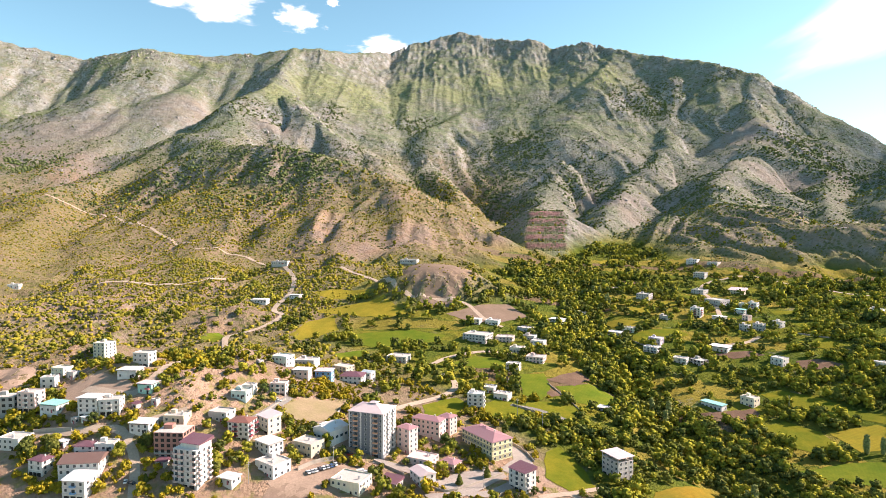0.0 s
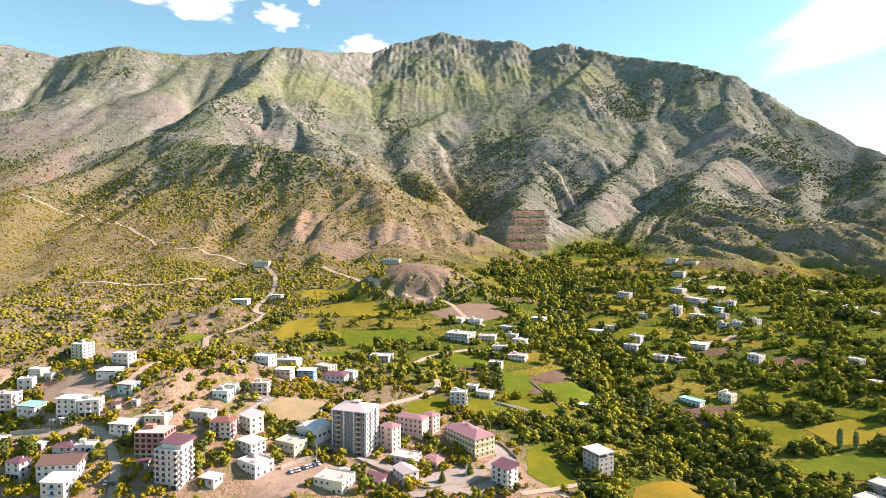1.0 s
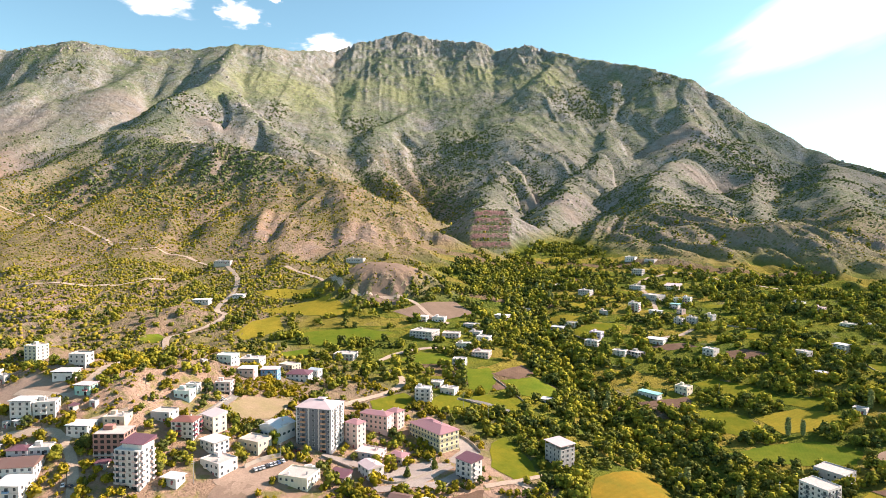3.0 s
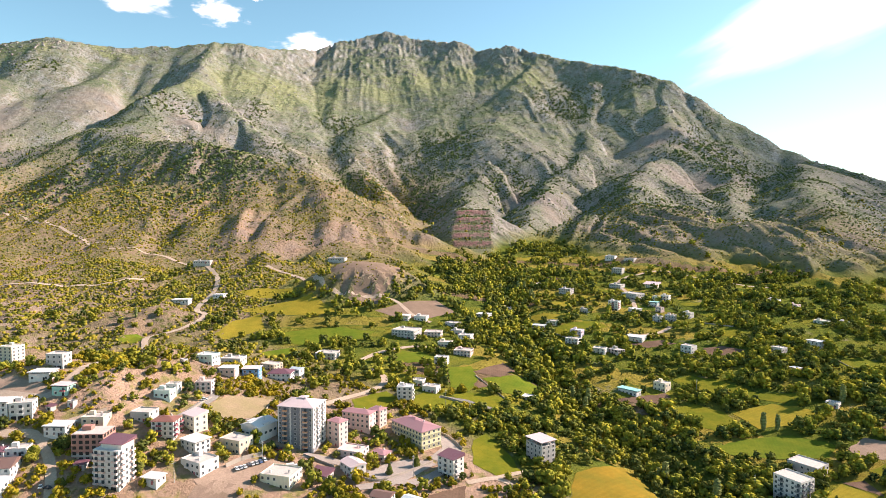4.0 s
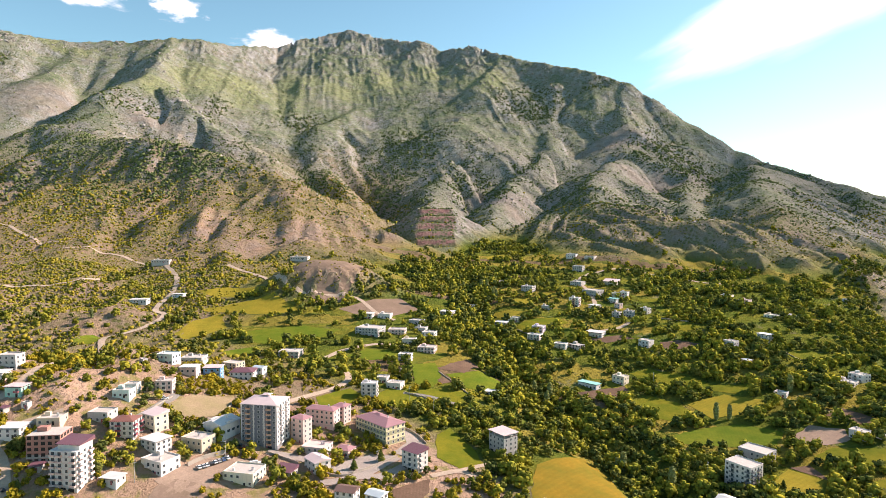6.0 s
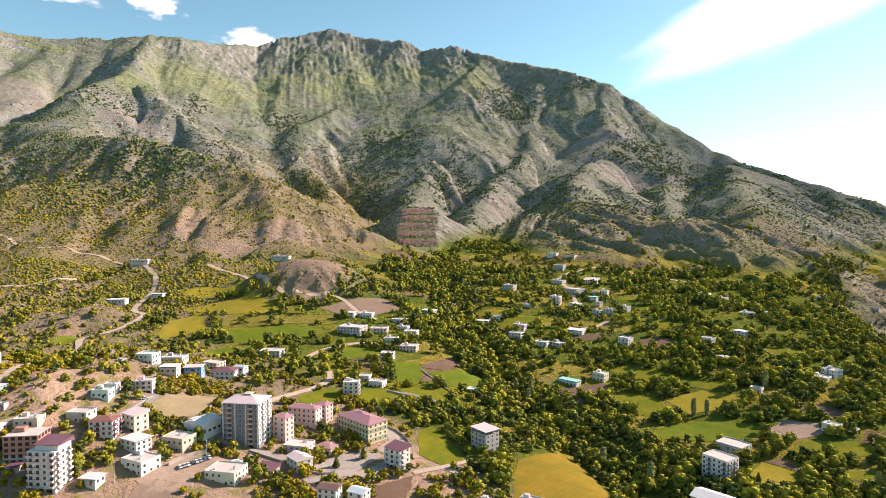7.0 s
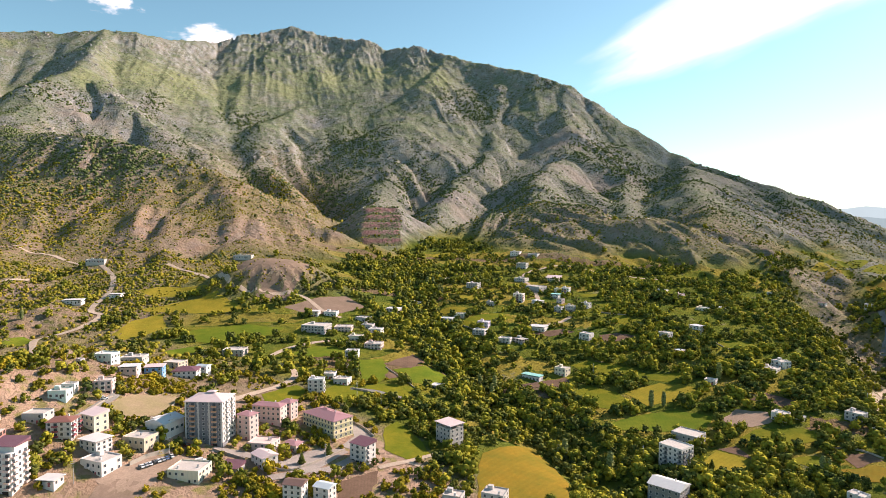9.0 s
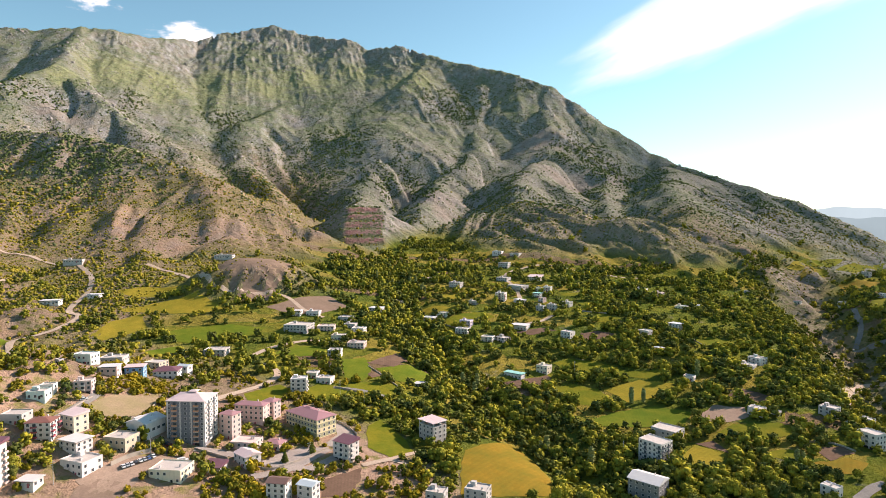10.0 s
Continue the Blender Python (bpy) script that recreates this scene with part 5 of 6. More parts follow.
POPLARS = [(180.5, 360.0), (183.5, 357.5), (281.7, 405.3), (313.3, 275.4), (316.5, 274.0), (200.5, 327.4), (177.2, 830.5), (185.5, 820.8), (192.5, 816.7), (199.0, 817.5), (206.2, 811.2), (204.4, 773.8), (206.7, 765.4), (175.8, 475.6), (167.1, 488.7), (291.1, 402.4), (-237.6, 648.9), (168.6, 463.2), (160.4, 858.7), (207.5, 777.9), (385.7, 433.4), (361.0, 425.3)]
CONIFERS = [(-150.9, 308.4), (25.0, 344.0), (9.0, 334.6), (259.2, 305.7)]
CARS = [(-73.1, 330.1), (-71.3, 331.4), (-69.5, 332.5), (-67.7, 334.3), (-65.9, 335.5), (-64.0, 336.9), (-62.2, 338.3), (-60.1, 340.2), (-58.2, 354.5), (-55.6, 353.5), (-53.2, 352.2), (-49.6, 351.4), (-57.3, 346.1), (-160.6, 307.2), (-157.2, 306.7), (-104.2, 387.5), (-106.8, 389.0)]
VANS = [(-45.0, 336.6), (-215.9, 333.1)]
POLES = [(223.3, 326.0), (53.1, 435.8), (-61.2, 339.9), (269.2, 475.6), (-101.0, 315.6), (67.7, 415.5), (22.4, 334.0), (440.8, 355.5)]

# ---- walls, vehicles, poles ----
def boundary_wall(tall, *pts):
    line = spline(pts, 3.0)
    verts, faces = [], []
    for i, q in enumerate(line):
        d = (line[min(i + 1, len(line) - 1)] - line[max(i - 1, 0)]).normalized()
        z = float(height(q.x, q.y))
        for k, h in ((-1, -0.8), (-1, tall), (1, tall), (1, -0.8)):
            verts.append((q.x - d.y * 0.18 * k, q.y + d.x * 0.18 * k, z + h))
    n = len(line)
    for i in range(n - 1):
        for k in range(3):
            faces.append((4 * i + k, 4 * i + k + 1, 4 * i + k + 5, 4 * i + k + 4))
    faces += [(0, 3, 2, 1), (4 * n - 4, 4 * n - 3, 4 * n - 2, 4 * n - 1)]
    me = mesh_from("boundary_wall", verts, faces, 4, MAT["wall_stone"])
    return tagged(new("boundary_wall", me), "low grey-brown boundary wall along the ground", "wall", kind="structure")


def vehicle(name, x, y, turn, paint, length, wide, tall, words):
    top = tagged(new(name), words, "van" if name == "van" else "car", "parked vehicles")
    top.matrix_world = pose(x, y, float(height(x, y)) + 0.4, 0, 0, turn)
    bm = bmesh.new()
    box(bm, 0, 0, 0.28, length, wide, tall * 0.36)
    bmesh.ops.bevel(bm, geom=bm.edges[:], offset=0.12, segments=2, affect="EDGES")
    part("body", bm, paint, top)
    bm = bmesh.new()
    box(bm, -length * 0.05 if name == "car" else -length * 0.12, 0, 0.28 + tall * 0.36, length * (0.55 if name == "car" else 0.72), wide * 0.92, tall * 0.42)
    for v in bm.verts:
        if v.co.z > 0.5 + tall * 0.36:
            v.co.x *= 0.74 if name == "car" else 0.94
            v.co.y *= 0.86
    bmesh.ops.bevel(bm, geom=bm.edges[:], offset=0.06, segments=1, affect="EDGES")
    part("cabin", bm, "glass" if name == "car" else paint, top, "dark glazed cabin" if name == "car" else "")
    bm = bmesh.new()
    box(bm, -length * 0.05, 0, 0.27 + tall * 0.78, length * 0.38, wide * 0.78, 0.05)
    part("roof", bm, paint, top)
    for i in (-0.31, 0.31):
        for j in (-0.46, 0.46):
            bm = bmesh.new()
            bmesh.ops.create_cone(bm, cap_ends=True, segments=12, radius1=0.32, radius2=0.32, depth=0.22, matrix=pose(i * length, j * wide, 0.32, 90, 0, 0))
            part("wheel", bm, "tyre", top)


for i, (x, y) in enumerate(CARS):
    paint = ("white", "silver", "white", "dark", "white", "silver", "blue", "white", "silver", "dark", "red")[i % 11]
    vehicle("car", x, y, 118 if i < 8 else (20, 25, 70, 110, 160)[i % 5], "paint_" + paint, 4.4, 1.8, 1.5, {"dark": "black"}.get(paint, paint) + " parked car on the dusty lot")
for i, (x, y) in enumerate(VANS):
    vehicle("van", x, y, 15, "paint_white", 6.2, 2.2, 2.5, "white parked van on the earth yard")
for x, y in POLES:
    top = tagged(new("utility_pole"), "thin grey utility pole with a crossarm", "pole", "utility poles")
    top.matrix_world = pose(x, y, float(height(x, y)), 0, 0, 30)
    bm = bmesh.new()
    bmesh.ops.create_cone(bm, cap_ends=True, segments=8, radius1=0.2, radius2=0.11, depth=12.5, matrix=pose(0, 0, 5.75))
    part("post", bm, "wall_concrete", top)
    for z in (11.2, 10.2):
        bm = bmesh.new()
        box(bm, 0, 0, z, 2.2, 0.14, 0.14)
        part("crossarm", bm, "steel", top)

boundary_wall(2.4, (-79, 331), (-71, 339), (-62, 345))
boundary_wall(1.6, (43, 389), (50, 380), (55, 367))
boundary_wall(1.5, (8, 329), (23, 340), (35, 349))
boundary_wall(1.4, (-40, 350), (-27, 343), (-22, 340))
boundary_wall(1.6, (21, 318), (36, 332))
boundary_wall(1.2, (-9, 331), (0, 327), (8, 329))
boundary_wall(2.2, (-229, 341), (-207, 340))
boundary_wall(1.6, (51, 452), (68, 442), (76, 432))
boundary_wall(1.0, (86, 503), (96, 477), (102, 456))
boundary_wall(1.2, (366, 636), (394, 612))
boundary_wall(1.3, (196, 637), (206, 614))
boundary_wall(1.2, (346, 300), (359, 292), (364, 278))
boundary_wall(1.0, (-113, 365), (-101, 393))
boundary_wall(1.4, (-78, 376), (-71, 384), (-65, 414))
boundary_wall(0.9, (423, 519), (418, 491), (420, 474))
boundary_wall(1.0, (109, 420), (112, 409))

# ---- plants ----
def rounded_cube(cuts):
    """Unit ball of quads."""
    verts, faces = [], []
    n = cuts + 1
    for axis in range(3):
        for side in (-1, 1):
            base = len(verts)
            for i in range(n):
                for j in range(n):
                    p = [0, 0, 0]
                    p[axis], p[(axis + 1) % 3], p[(axis + 2) % 3] = side, 2 * i / cuts - 1, (2 * j / cuts - 1) * side
                    verts.append(np.array(p) / np.linalg.norm(p))
            for i in range(cuts):
                for j in range(cuts):
                    a = base + i * n + j
                    faces.append((a, a + n, a + n + 1, a + 1))
    # weld the seams
    corner, index = np.unique(np.array(verts).round(4), axis=0, return_inverse=True)
    return corner, index.ravel()[np.array(faces)]


def crown(seed, clumps, cards, cuts, leaf, shape="round"):
    """Leaf clumps with small leaf tufts on them; about 1 wide each way from its foot, as verts and quads."""
    g = np.random.default_rng(seed)
    ball, bf = rounded_cube(cuts)
    V, Q = [], []
    count = 0
    for k in range(clumps):
        if shape == "round":
            a, up = 2.4 * k + g.uniform(-0.4, 0.4), (k + 0.4) / clumps
            r = 0.56 * math.sqrt(max(0.0, 1 - (1.25 * up - 0.25) ** 2)) * g.uniform(0.75, 1.1)
            c = np.array([r * math.cos(a), r * math.sin(a), 0.5 + 1.05 * up + g.uniform(-0.08, 0.08)])
            s = np.array([1, 1, 0.92]) * g.uniform(0.38, 0.54) * (1.2 if clumps < 5 else 1.0)
        elif shape == "tall":
            z = (k + 0.5) / clumps
            c = np.array([g.uniform(-0.05, 0.05), g.uniform(-0.05, 0.05), 0.25 + 3.4 * z])
            s = np.array([0.3, 0.3, 0.5]) * (0.55 + 0.9 * math.sin(math.pi * (0.15 + 0.8 * z)) * 0.6)
        else:
            z = (k + 0.5) / clumps
            c = np.array([0, 0, 0.25 + 1.9 * z])
            s = np.array([0.62, 0.62, 0.3]) * (1.08 - z)
        lump = 1 + 0.16 * g.standard_normal(len(ball))[:, None]
        V.append(c + ball * s * (0.9 if cuts > 1 else 0.88) * lump)
        Q.append(bf + count)
        count += len(ball)
        n = g.standard_normal((cards, 3))
        n[:, 2] = np.abs(n[:, 2]) * 0.9 - 0.25
        n /= np.linalg.norm(n, axis=1)[:, None]
        at = c + n * s * g.uniform(0.86, 1.12, (cards, 1))
        n = n + 0.38 * g.standard_normal((cards, 3))
        n /= np.linalg.norm(n, axis=1)[:, None]
        u = np.cross(n, g.standard_normal((cards, 3)))
        u /= np.linalg.norm(u, axis=1)[:, None]
        v = np.cross(n, u)
        size = leaf * g.uniform(0.6, 1.3, (cards, 1))
        four = np.stack([at - u * size - v * size * 0.6, at + u * size * 0.7 - v * size, at + u * size + v * size * 0.7, at - u * size * 0.6 + v * size], 1)
        V.append(four.reshape(-1, 3))
        Q.append(np.arange(4 * cards).reshape(-1, 4) + count)
        count += 4 * cards
    return np.concatenate(V), np.concatenate(Q)


def trunk_mesh(name, height_, radius, limbs):
    bm = bmesh.new()
    g = random.Random(3)

    def limb(a, b, ra, rb):
        m = (b - a).to_track_quat("Z", "Y").to_matrix().to_4x4()
        bmesh.ops.create_cone(bm, cap_ends=False, segments=6, radius1=ra, radius2=rb, depth=(b - a).length, matrix=Matrix.Translation((a + b) / 2) @ m)
    limb(Vector((0, 0, -0.4)), Vector((0, 0, height_)), radius, radius * 0.6)
    for k in range(limbs):
        a = 6.28 * k / limbs + g.uniform(-0.3, 0.3)
        limb(Vector((0, 0, height_ * 0.85)), Vector((0.45 * math.cos(a), 0.45 * math.sin(a), height_ * 1.9)), radius * 0.5, radius * 0.2)
    return mesh_of(name, bm, "bark")


# belts of trees along water and field banks: half width, line
BELTS = []


def belt(half, *line):
    BELTS.append((half, list(line)))


belt(15, (203, 331), (189, 345), (183, 373), (181, 404), (171, 445), (151, 470), (151, 519), (153, 588), (157, 652), (147, 697), (163, 813))
belt(14, (175, 506), (188, 443), (202, 404), (216, 375), (225, 349), (235, 323))
belt(13, (210, 336), (203, 364), (192, 390), (173, 427))
belt(6, (209, 437), (238, 414), (282, 411), (328, 410), (348, 389))
belt(8, (265, 481), (308, 520), (334, 526), (350, 490), (376, 480))
belt(9, (64, 419), (83, 407), (96, 396), (95, 375))
belt(8, (91, 345), (101, 331), (104, 316))
belt(14, (453, 683), (501, 636), (499, 566), (533, 546))
belt(10, (420, 742), (495, 734), (583, 743), (620, 707))
belt(10, (276, 672), (313, 663))
belt(12, (118, 824), (170, 889), (186, 810))
belt(9, (285, 316), (307, 307))
belt(7, (286, 362), (316, 351), (343, 344))
belt(8, (351, 441), (385, 439), (432, 475), (452, 460))


TREE_BOUNDS = (-330, 1450, 180, 1180)


def field_distance(x, y):
    """Positive outside every field: metres to the nearest one's edge; negative inside."""
    best, within = np.full(x.shape, 1e3), np.zeros(x.shape, bool)
    for kind, pts in FIELDS:
        cx, cy = np.mean([p[0] for p in pts]), np.mean([p[1] for p in pts])
        near = np.hypot(x - cx, y - cy) < 160
        if near.any():
            d = along(x[near], y[near], pts + pts[:1])
            best[near] = np.minimum(best[near], d)
            within[near] |= inside(x[near], y[near], pts)
    return np.where(within, -best, best)


def clear_of_works(x, y, margin):
    ok = np.ones(x.shape, bool)
    for hx, hy, r in HOUSES:
        ok &= np.hypot(x - hx, y - hy) > r + margin
    for w, line in ROADS:
        ok &= along(x, y, line) > w / 2 + margin + 0.5
    return ok


def plant_spots():
    g = np.random.default_rng(12)
    x0, x1, y0, y1 = TREE_BOUNDS
    gx, gy = np.meshgrid(np.arange(x0, x1, 6.6), np.arange(y0, y1, 6.6))
    x, y = gx.ravel() + g.uniform(-3, 3, gx.size), gy.ravel() + g.uniform(-3, 3, gx.size)
    seen = ((y > 318) | (0.29 * x + 0.957 * y > 305)) & (np.abs(x) < 0.78 * y + 140 + 0.6 * np.clip(x, 0, 500))
    x, y = x[seen], y[seen]
    share = valley_share(x, y)
    z = relief(x, y)
    hill = np.clip((z - valley(x, y) - 3) / 6, 0, 1)
    brook = np.exp(-((along(x, y, STREAM) + 9 * vnoise(x / 30, y / 30, 75)) / 23) ** 2) * np.where(y < 620, 0.5, 0.6)
    patch = 0.5 + 0.5 * vnoise(x / 46, y / 46, 71) + 0.3 * vnoise(x / 18, y / 18, 72)
    groves = np.clip((patch - 0.59 + 0.3 * np.clip((420 - y) / 100, 0, 1)) * 3.5, 0.04, 1)
    want = share * np.maximum(groves, 1.3 * brook)
    want = want + (1 - share) * np.clip(0.9 * vnoise(x / 22, y / 22, 73) + np.where(y < 440, 0.5, 0.15), 0.05, 0.9)
    want = want * (1 - 0.97 * hill)
    gorge = np.exp(-(along(x, y, GORGE) / 50) ** 2)
    want = want * (1 - 0.72 * gorge) + 0.45 * np.exp(-((along(x, y, GORGE) - 68) / 20) ** 2) * (x < 900)
    # hedgerows along most field edges
    fd = field_distance(x, y)
    for half, line in BELTS:
        want = np.maximum(want, 1.25 * np.exp(-((along(x, y, line) + 4 * vnoise(x / 20, y / 20, 77)) / half) ** 4) * (1 - hill))
    fd = np.where(np.abs(fd) > 9, np.minimum(np.abs(fd), 2.0 * plots(x, y)[1] + 2.8) * np.sign(fd), fd)
    hedge = share * (1 - hill) * np.clip(0.68 + 1.1 * vnoise(x / 38, y / 38, 76), 0.08, 0.92)
    want = np.where(fd < 2.8, 0, np.where(fd < 8.5, np.maximum(want, hedge), want))
    ok = (g.uniform(0, 1, x.size) < want) & clear_of_works(x, y, 1.0)
    x, y = x[ok], y[ok]
    size = g.uniform(2.8, 6.2, x.size) * (0.72 + 0.45 * np.clip(0.5 + 0.5 * vnoise(x / 60, y / 60, 74) + 0.5 * brook[ok], 0, 1.3)) * np.where(share[ok] < 0.5, 0.75, 1)
    return x, y, size, g.uniform(0, 6.28, x.size), g.uniform(0.8, 1.2, x.size), g.integers(0, 3, x.size)


def scatter(name, x, y, size, turn, tall, pick, templates, material, label, category, sink=0.15):
    """Many plants in one mesh."""
    V, Q, count = [], [], 0
    z = height(x, y)
    for k, (tv, tq) in enumerate(templates):
        m = pick == k
        if not m.any():
            continue
        c, s = np.cos(turn[m])[:, None], np.sin(turn[m])[:, None]
        px = (tv[:, 0] * c - tv[:, 1] * s) * size[m][:, None] + x[m][:, None]
        py = (tv[:, 0] * s + tv[:, 1] * c) * size[m][:, None] + y[m][:, None]
        pz = (tv[:, 2] * tall[m][:, None] - sink) * size[m][:, None] + z[m][:, None]
        V.append(np.stack([px, py, pz], -1).reshape(-1, 3))
        Q.append((tq[None] + (np.arange(m.sum()) * len(tv))[:, None, None]).reshape(-1, 4) + count)
        count += m.sum() * len(tv)
    me = mesh_from(name, np.concatenate(V), np.concatenate(Q), 4, MAT[material], True)
    return tagged(new(name, me), label, category, kind="stuff")


def plant():
    x, y, size, turn, tall, pick = plant_spots()
    z = height(x, y)
    depth = 0.15 * x + 0.98 * y
    order = np.argsort(depth)
    near, rest = order[:290], order[290:]
    kinds = []
    for k in range(3):
        v, q = crown(20 + k, 11, 44, 1, 0.09)
        me = mesh_from("crown", v, q, 4, MAT["leaf_dark" if k == 2 else "leaf"], True)
        top = new("tree")
        tagged(top, "broad leafy tree, olive green, in the valley orchards" if k < 2 else "broad leafy tree, dark green, beside the orchards", "tree", "valley trees")
        part("trunk", trunk_mesh("trunk", 0.45, 0.07, 4), "", top)
        part("crown", me, "", top)
        kinds.append(top)
    used = set()
    for i in near:
        k = int(pick[i])
        m = pose(float(x[i]), float(y[i]), float(z[i]), 0, 0, math.degrees(turn[i]))
        s = Vector((size[i], size[i], size[i] * tall[i]))
        if k not in used:
            used.add(k)
            ob = kinds[k]
            ob.matrix_world = m
        else:
            ob = copy_thing(kinds[k], m)
        ob.scale = s
    far = depth[rest] > 640
    a, b = rest[~far], rest[far]
    mid_t = [crown(30 + k, 6, 13, 1, 0.13) for k in range(3)]
    far_t = [crown(40 + k, 4, 4, 1, 0.2) for k in range(3)]
    for name, ids, temp, words in (("orchard_trees", a, mid_t, "dense olive green orchard and stream-side trees"), ("far_trees", b, far_t, "distant green trees among the upper fields")):
        dark = pick[ids] == 2
        for mat, sel in (("leaf", ids[~dark]), ("leaf_dark", ids[dark])):
            scatter(name, x[sel], y[sel], size[sel], turn[sel], tall[sel], pick[sel], temp, mat, words, "trees")
    # undergrowth that closes the belts below the crowns
    g = np.random.default_rng(13)
    bx, by = np.repeat(x, 2) + g.normal(0, 3.0, 2 * x.size), np.repeat(y, 2) + g.normal(0, 3.0, 2 * x.size)
    ok = (field_distance(bx, by) > 0.8) & clear_of_works(bx, by, 0.4) & (valley_share(bx, by) > 0.3)
    bx, by = bx[ok], by[ok]
    n = len(bx)
    scatter("undergrowth", bx, by, g.uniform(1.2, 2.6, n), g.uniform(0, 6.28, n), g.uniform(0.7, 1.2, n), g.integers(0, 3, n), [crown(50 + k, 2, 3, 1, 0.26) for k in range(3)],
            "leaf_dark", "dark green undergrowth between the valley trees", "bushes", 0.3)
    for name, spots, shape, mat, words, big, args in (("poplar_tree", POPLARS, "tall", "leaf_silver", "slim pale green poplar tree beside the fields", 3.3, (14, 30, 2, 0.09)),
                                                      ("conifer_tree", CONIFERS, "cone", "leaf_dark", "dark green conifer standing by the street", 2.9, (8, 60, 2, 0.09))):
        v, q = crown(60, *args, shape=shape)
        me = mesh_from("crown", v, q, 4, MAT[mat])
        first = None
        for i, (px, py) in enumerate(spots):
            m = pose(px, py, float(height(px, py)), 0, 0, 47 * i)
            if first is None:
                first = tagged(new(name), words, "tree", "poplars" if shape == "tall" else "conifers")
                part("trunk", trunk_mesh("trunk", 0.6, 0.05, 0), "", first)
                part("crown", me, "", first)
                ob, first.matrix_world = first, m
            else:
                ob = copy_thing(first, m)
            s = big * (0.8 + 0.13 * ((i * 7) % 4))
            ob.scale = (s * (1.7 if shape == "tall" else 1.1), s * (1.7 if shape == "tall" else 1.1), s)


def shrubs():
    g = np.random.default_rng(5)
    for name, box_, tries, cuts, sizes, words in (("hillside_shrubs", (-520, 60, 330, 900), 26000, 1, (0.6, 2.0), "low yellow-green shrubs on the dry hillside"),
                                                  ("mountain_shrubs", (-1750, 2100, 700, 2900), 260000, 1, (0.9, 2.7), "dark green scrub dotted over the mountain slopes")):
        x, y = g.uniform(box_[0], box_[1], tries), g.uniform(box_[2], box_[3], tries)
        z = relief(x, y)
        low = valley(x, y)
        share = valley_share(x, y) * (1 - np.clip((z - low - 4) / 15, 0, 1))
        slope = (relief(x + 12, y) - z) / 12
        patch = 0.33 + 0.7 * vnoise(x / 190, y / 190, 81) + 0.6 * vnoise(x / 55, y / 55, 82) + 0.45 * vnoise(x / 18, y / 18, 83) + 1.1 * np.clip(slope, -0.6, 0.6)
        want = np.clip(patch, 0.04, 1) * np.clip(1.1 - (z - 230) / 420, 0.06, 1)
        if name == "hillside_shrubs":
            want = np.clip(patch + 0.2, 0.06, 1)
        if name == "mountain_shrubs":
            want = want + 0.3 * np.clip((1600 - y) / 150, 0, 1) * np.clip((90 - x) / 120, 0, 1)
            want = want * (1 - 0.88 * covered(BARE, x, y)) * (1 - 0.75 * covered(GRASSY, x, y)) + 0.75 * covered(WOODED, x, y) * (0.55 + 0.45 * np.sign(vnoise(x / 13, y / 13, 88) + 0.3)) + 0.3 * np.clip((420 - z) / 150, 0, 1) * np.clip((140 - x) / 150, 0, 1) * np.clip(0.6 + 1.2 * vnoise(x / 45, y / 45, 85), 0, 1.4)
            want = np.maximum(want, 0.9 * terraces(x, y)[2]) + 0.28 * np.clip((x - 340) / 40, 0, 1) * np.clip((1300 - y) / 100, 0, 1)
        ok = (g.uniform(0, 1, tries) < want) & (share < 0.4) & (np.abs(x) < np.where(x > 0, 1.25, 0.85) * y + 200) & ((np.abs(x - 0.166 * y) > 40) | (y < 1080) | (y > 1250) | (terraces(x, y)[2] > 0.5))
        if name == "hillside_shrubs":
            ok &= clear_of_works(x, y, 0.6) & (field_distance(x, y) > 1) & ((y > 405) | (x < -150) | ((x < -95) & (y > 370)))
        x, y = x[ok], y[ok]
        n = len(x)
        size = g.uniform(sizes[0], sizes[1], n) ** 1.0 * np.where(g.uniform(0, 1, n) < 0.12, 1.5, 1.0)
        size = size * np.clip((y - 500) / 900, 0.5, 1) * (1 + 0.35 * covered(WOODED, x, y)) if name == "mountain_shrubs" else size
        temps = []
        for k in range(3):
            v, f = rounded_cube(1)
            temps.append((v * (1 + 0.3 * g.standard_normal((8, 1))) * (1.15, 1.15, 0.95) + (0, 0, 0.4), f))
        if name == "hillside_shrubs":
            near = y < 520
            k = near.sum()
            scatter(name, x[near], y[near], size[near], g.uniform(0, 6.28, k), g.uniform(0.6, 1.0, k), g.integers(0, 3, k), [crown(80 + q, 2, 7, 1, 0.34) for q in range(3)], "leaf_gold", words, "shrubs", 0.3)
            x, y, size = x[~near], y[~near], size[~near]
            n = len(x)
        gold = height(x, y) + 60 * vnoise(x / 90, y / 90, 84) + 90 * g.uniform(-1, 1, n) < np.where(x < 120, 215, 110)
        turn, tall, pick = g.uniform(0, 6.28, n), g.uniform(0.7, 1.3, n), g.integers(0, 3, n)
        for m, mat, w in ((gold, "shrub_gold", "yellow-green shrubs on the lower slopes"), (~gold, "shrub", words)):
            if m.any():
                scatter(name, x[m], y[m], size[m], turn[m], tall[m], pick[m], temps, mat, w, "shrubs", 0.1)
    n = 9000
    x, y = g.uniform(380, 1150, n), g.uniform(180, 960, n)
    d = along(x, y, GORGE) + 12 * vnoise(x / 40, y / 40, 86)
    ok = (d < 62) & (g.uniform(0, 1, n) < 0.25 + 0.7 * vnoise(x / 22, y / 22, 87)) & clear_of_works(x, y, 0.8)
    x, y = x[ok], y[ok]
    n = len(x)
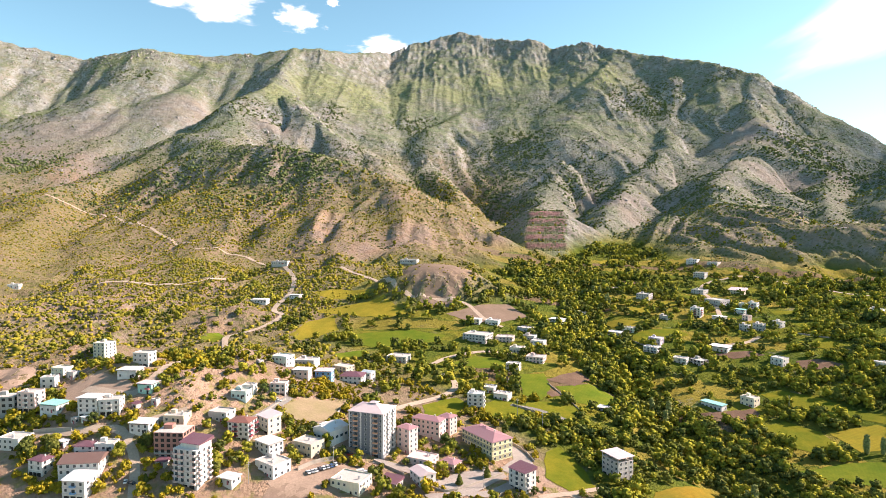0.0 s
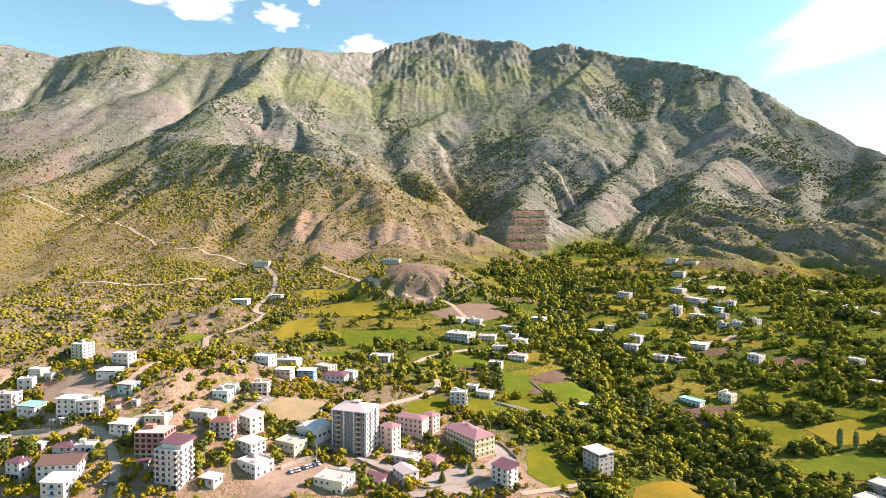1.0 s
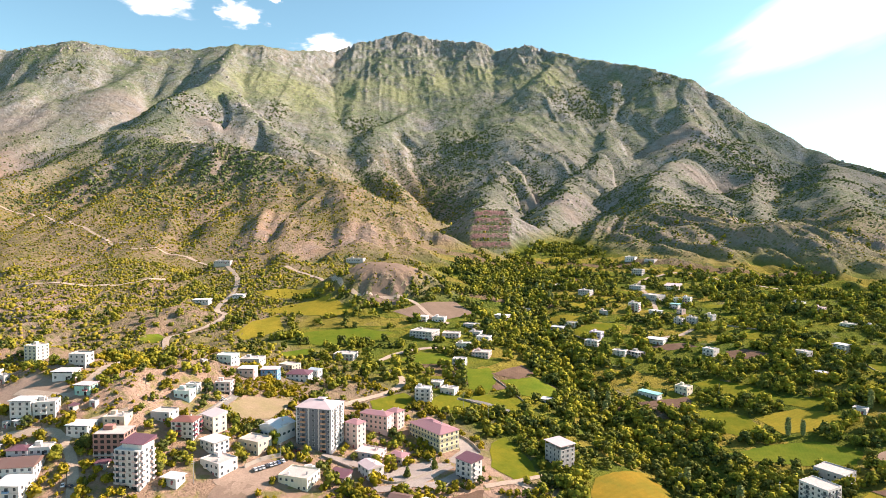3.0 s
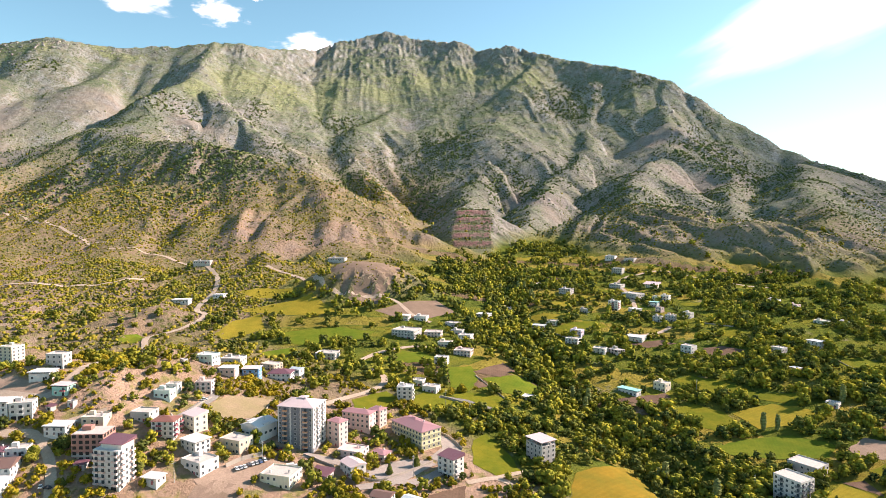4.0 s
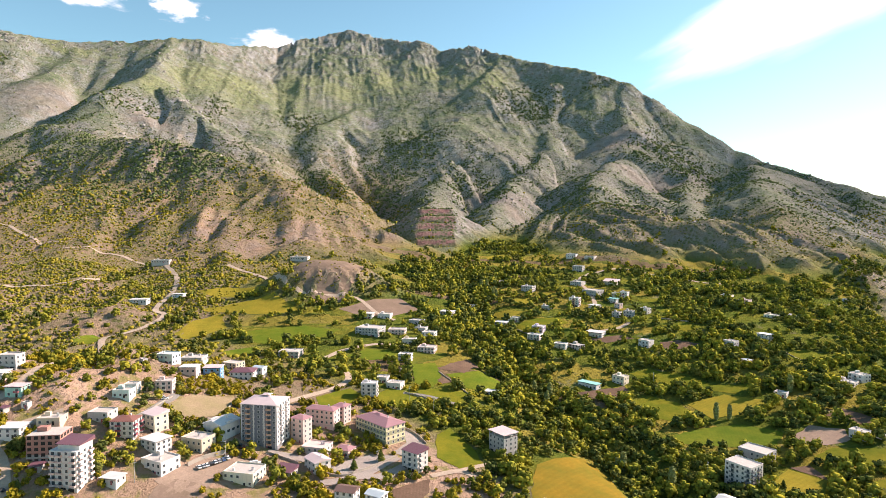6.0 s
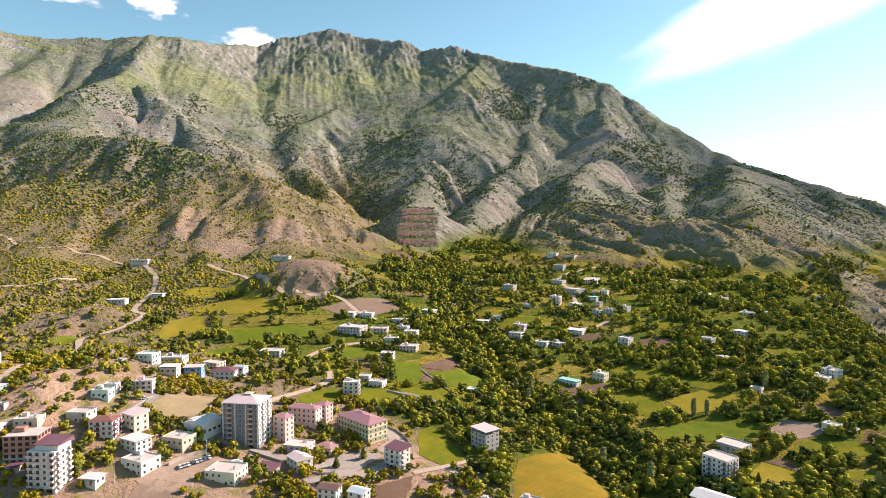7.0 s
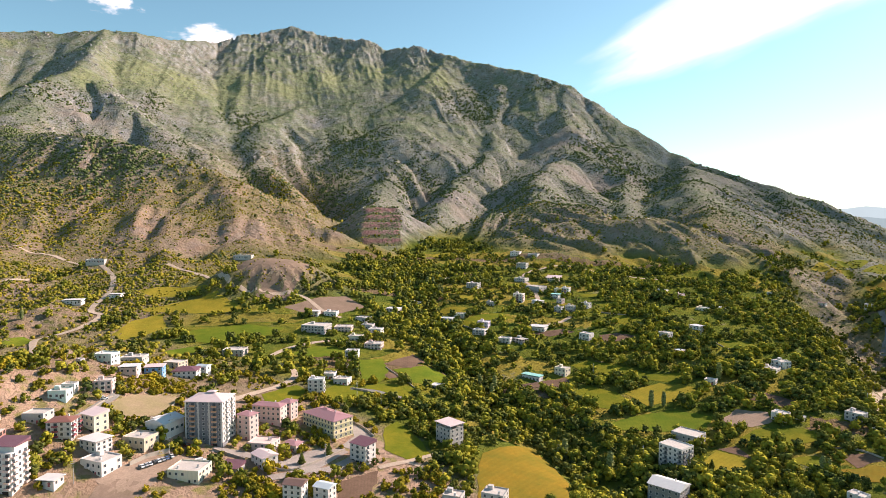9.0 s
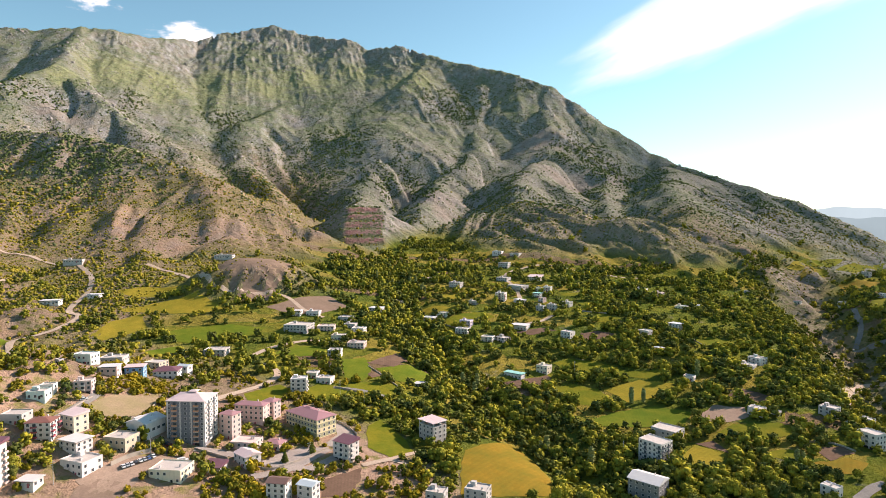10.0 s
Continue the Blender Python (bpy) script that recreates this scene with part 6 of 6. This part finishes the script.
    scatter("gorge_shrubs", x, y, g.uniform(0.7, 2.6, n), g.uniform(0, 6.28, n), g.uniform(0.7, 1.2, n), g.integers(0, 3, n), [crown(90 + q, 2, 6, 1, 0.34) for q in range(3)],
            "leaf_dark", "dark green shrubs on the bare banks of the gorge", "shrubs", 0.25)


def town_bushes():
    """Garden bushes and young trees between the houses."""
    g = np.random.default_rng(15)
    n = 9000
    x, y = g.uniform(-330, 85, n), g.uniform(268, 480, n)
    ok = clear_of_roads(x, y) & (field_distance(x, y) > 0.8)
    for hx, hy, c, s, w, d in PLANS:
        u, v = (x - hx) * c + (y - hy) * s, -(x - hx) * s + (y - hy) * c
        ok &= (np.abs(u) > w / 2 + 1.2) | (np.abs(v) > d / 2 + 1.2)
    patch = 0.34 + 0.8 * vnoise(x / 24, y / 24, 101) + 0.4 * vnoise(x / 9, y / 9, 102)
    ok &= (g.uniform(0, 1, n) < np.clip(patch, 0, 1)) & ((y > 300) | (x > -60))
    x, y = x[ok], y[ok]
    n = len(x)
    scatter("garden_bushes", x, y, g.uniform(0.9, 2.7, n) * np.where(g.uniform(0, 1, n) < 0.2, 1.5, 1), g.uniform(0, 6.28, n), g.uniform(0.75, 1.2, n), g.integers(0, 3, n),
            [crown(70 + k, 4, 20, 1, 0.17) for k in range(3)], "leaf_gold", "yellow-green garden bushes between the houses", "bushes", 0.25)


def clear_of_roads(x, y):
    ok = np.ones(x.shape, bool)
    for w, line in ROADS:
        ok &= along(x, y, line) > w / 2 + 0.8
    return ok


def outcrops():
    """Broken rock along the crests and on the steep flanks."""
    g = np.random.default_rng(8)
    tries = 110000
    x, y = g.uniform(-1950, 1650, tries), g.uniform(760, 3350, tries)
    z = relief(x, y)
    steep = np.hypot(relief(x + 9, y) - z, relief(x, y + 9) - z) / 9
    dome = z - 0.25 * (relief(x + 45, y) + relief(x - 45, y) + relief(x, y + 45) + relief(x, y - 45))
    band = 0.5 + 0.8 * vnoise(x / 120, y / 120, 91) + 0.5 * vnoise(x / 40, y / 40, 92)
    want = np.clip(0.9 * (steep - 0.62) + 0.05 * dome + 0.5 * np.clip((z - 620) / 300, 0, 1) - 0.25, 0, 1) * np.clip(band, 0, 1) * np.clip((z - valley(x, y) - 20) / 30, 0, 1)
    ok = (g.uniform(0, 1, tries) < want) & (np.abs(x) < np.where(x > 0, 1.25, 0.85) * y + 200)
    x, y = x[ok], y[ok]
    n = len(x)
    temps = []
    for k in range(3):
        v, f = rounded_cube(1)
        temps.append((v * (1 + 0.45 * g.standard_normal((8, 1))) * (1.3, 1.0, 0.9) + (0, 0, 0.1), f))
    size = g.uniform(1.2, 4.6, n) * np.where(g.uniform(0, 1, n) < 0.15, 1.6, 1)
    scatter("rock_outcrops", x, y, size, g.uniform(0, 6.28, n), g.uniform(0.6, 1.5, n), g.integers(0, 3, n), temps, "rock", "grey broken rock along the mountain crests", "rocks", 0.2)


plant()
shrubs()
town_bushes()
outcrops()
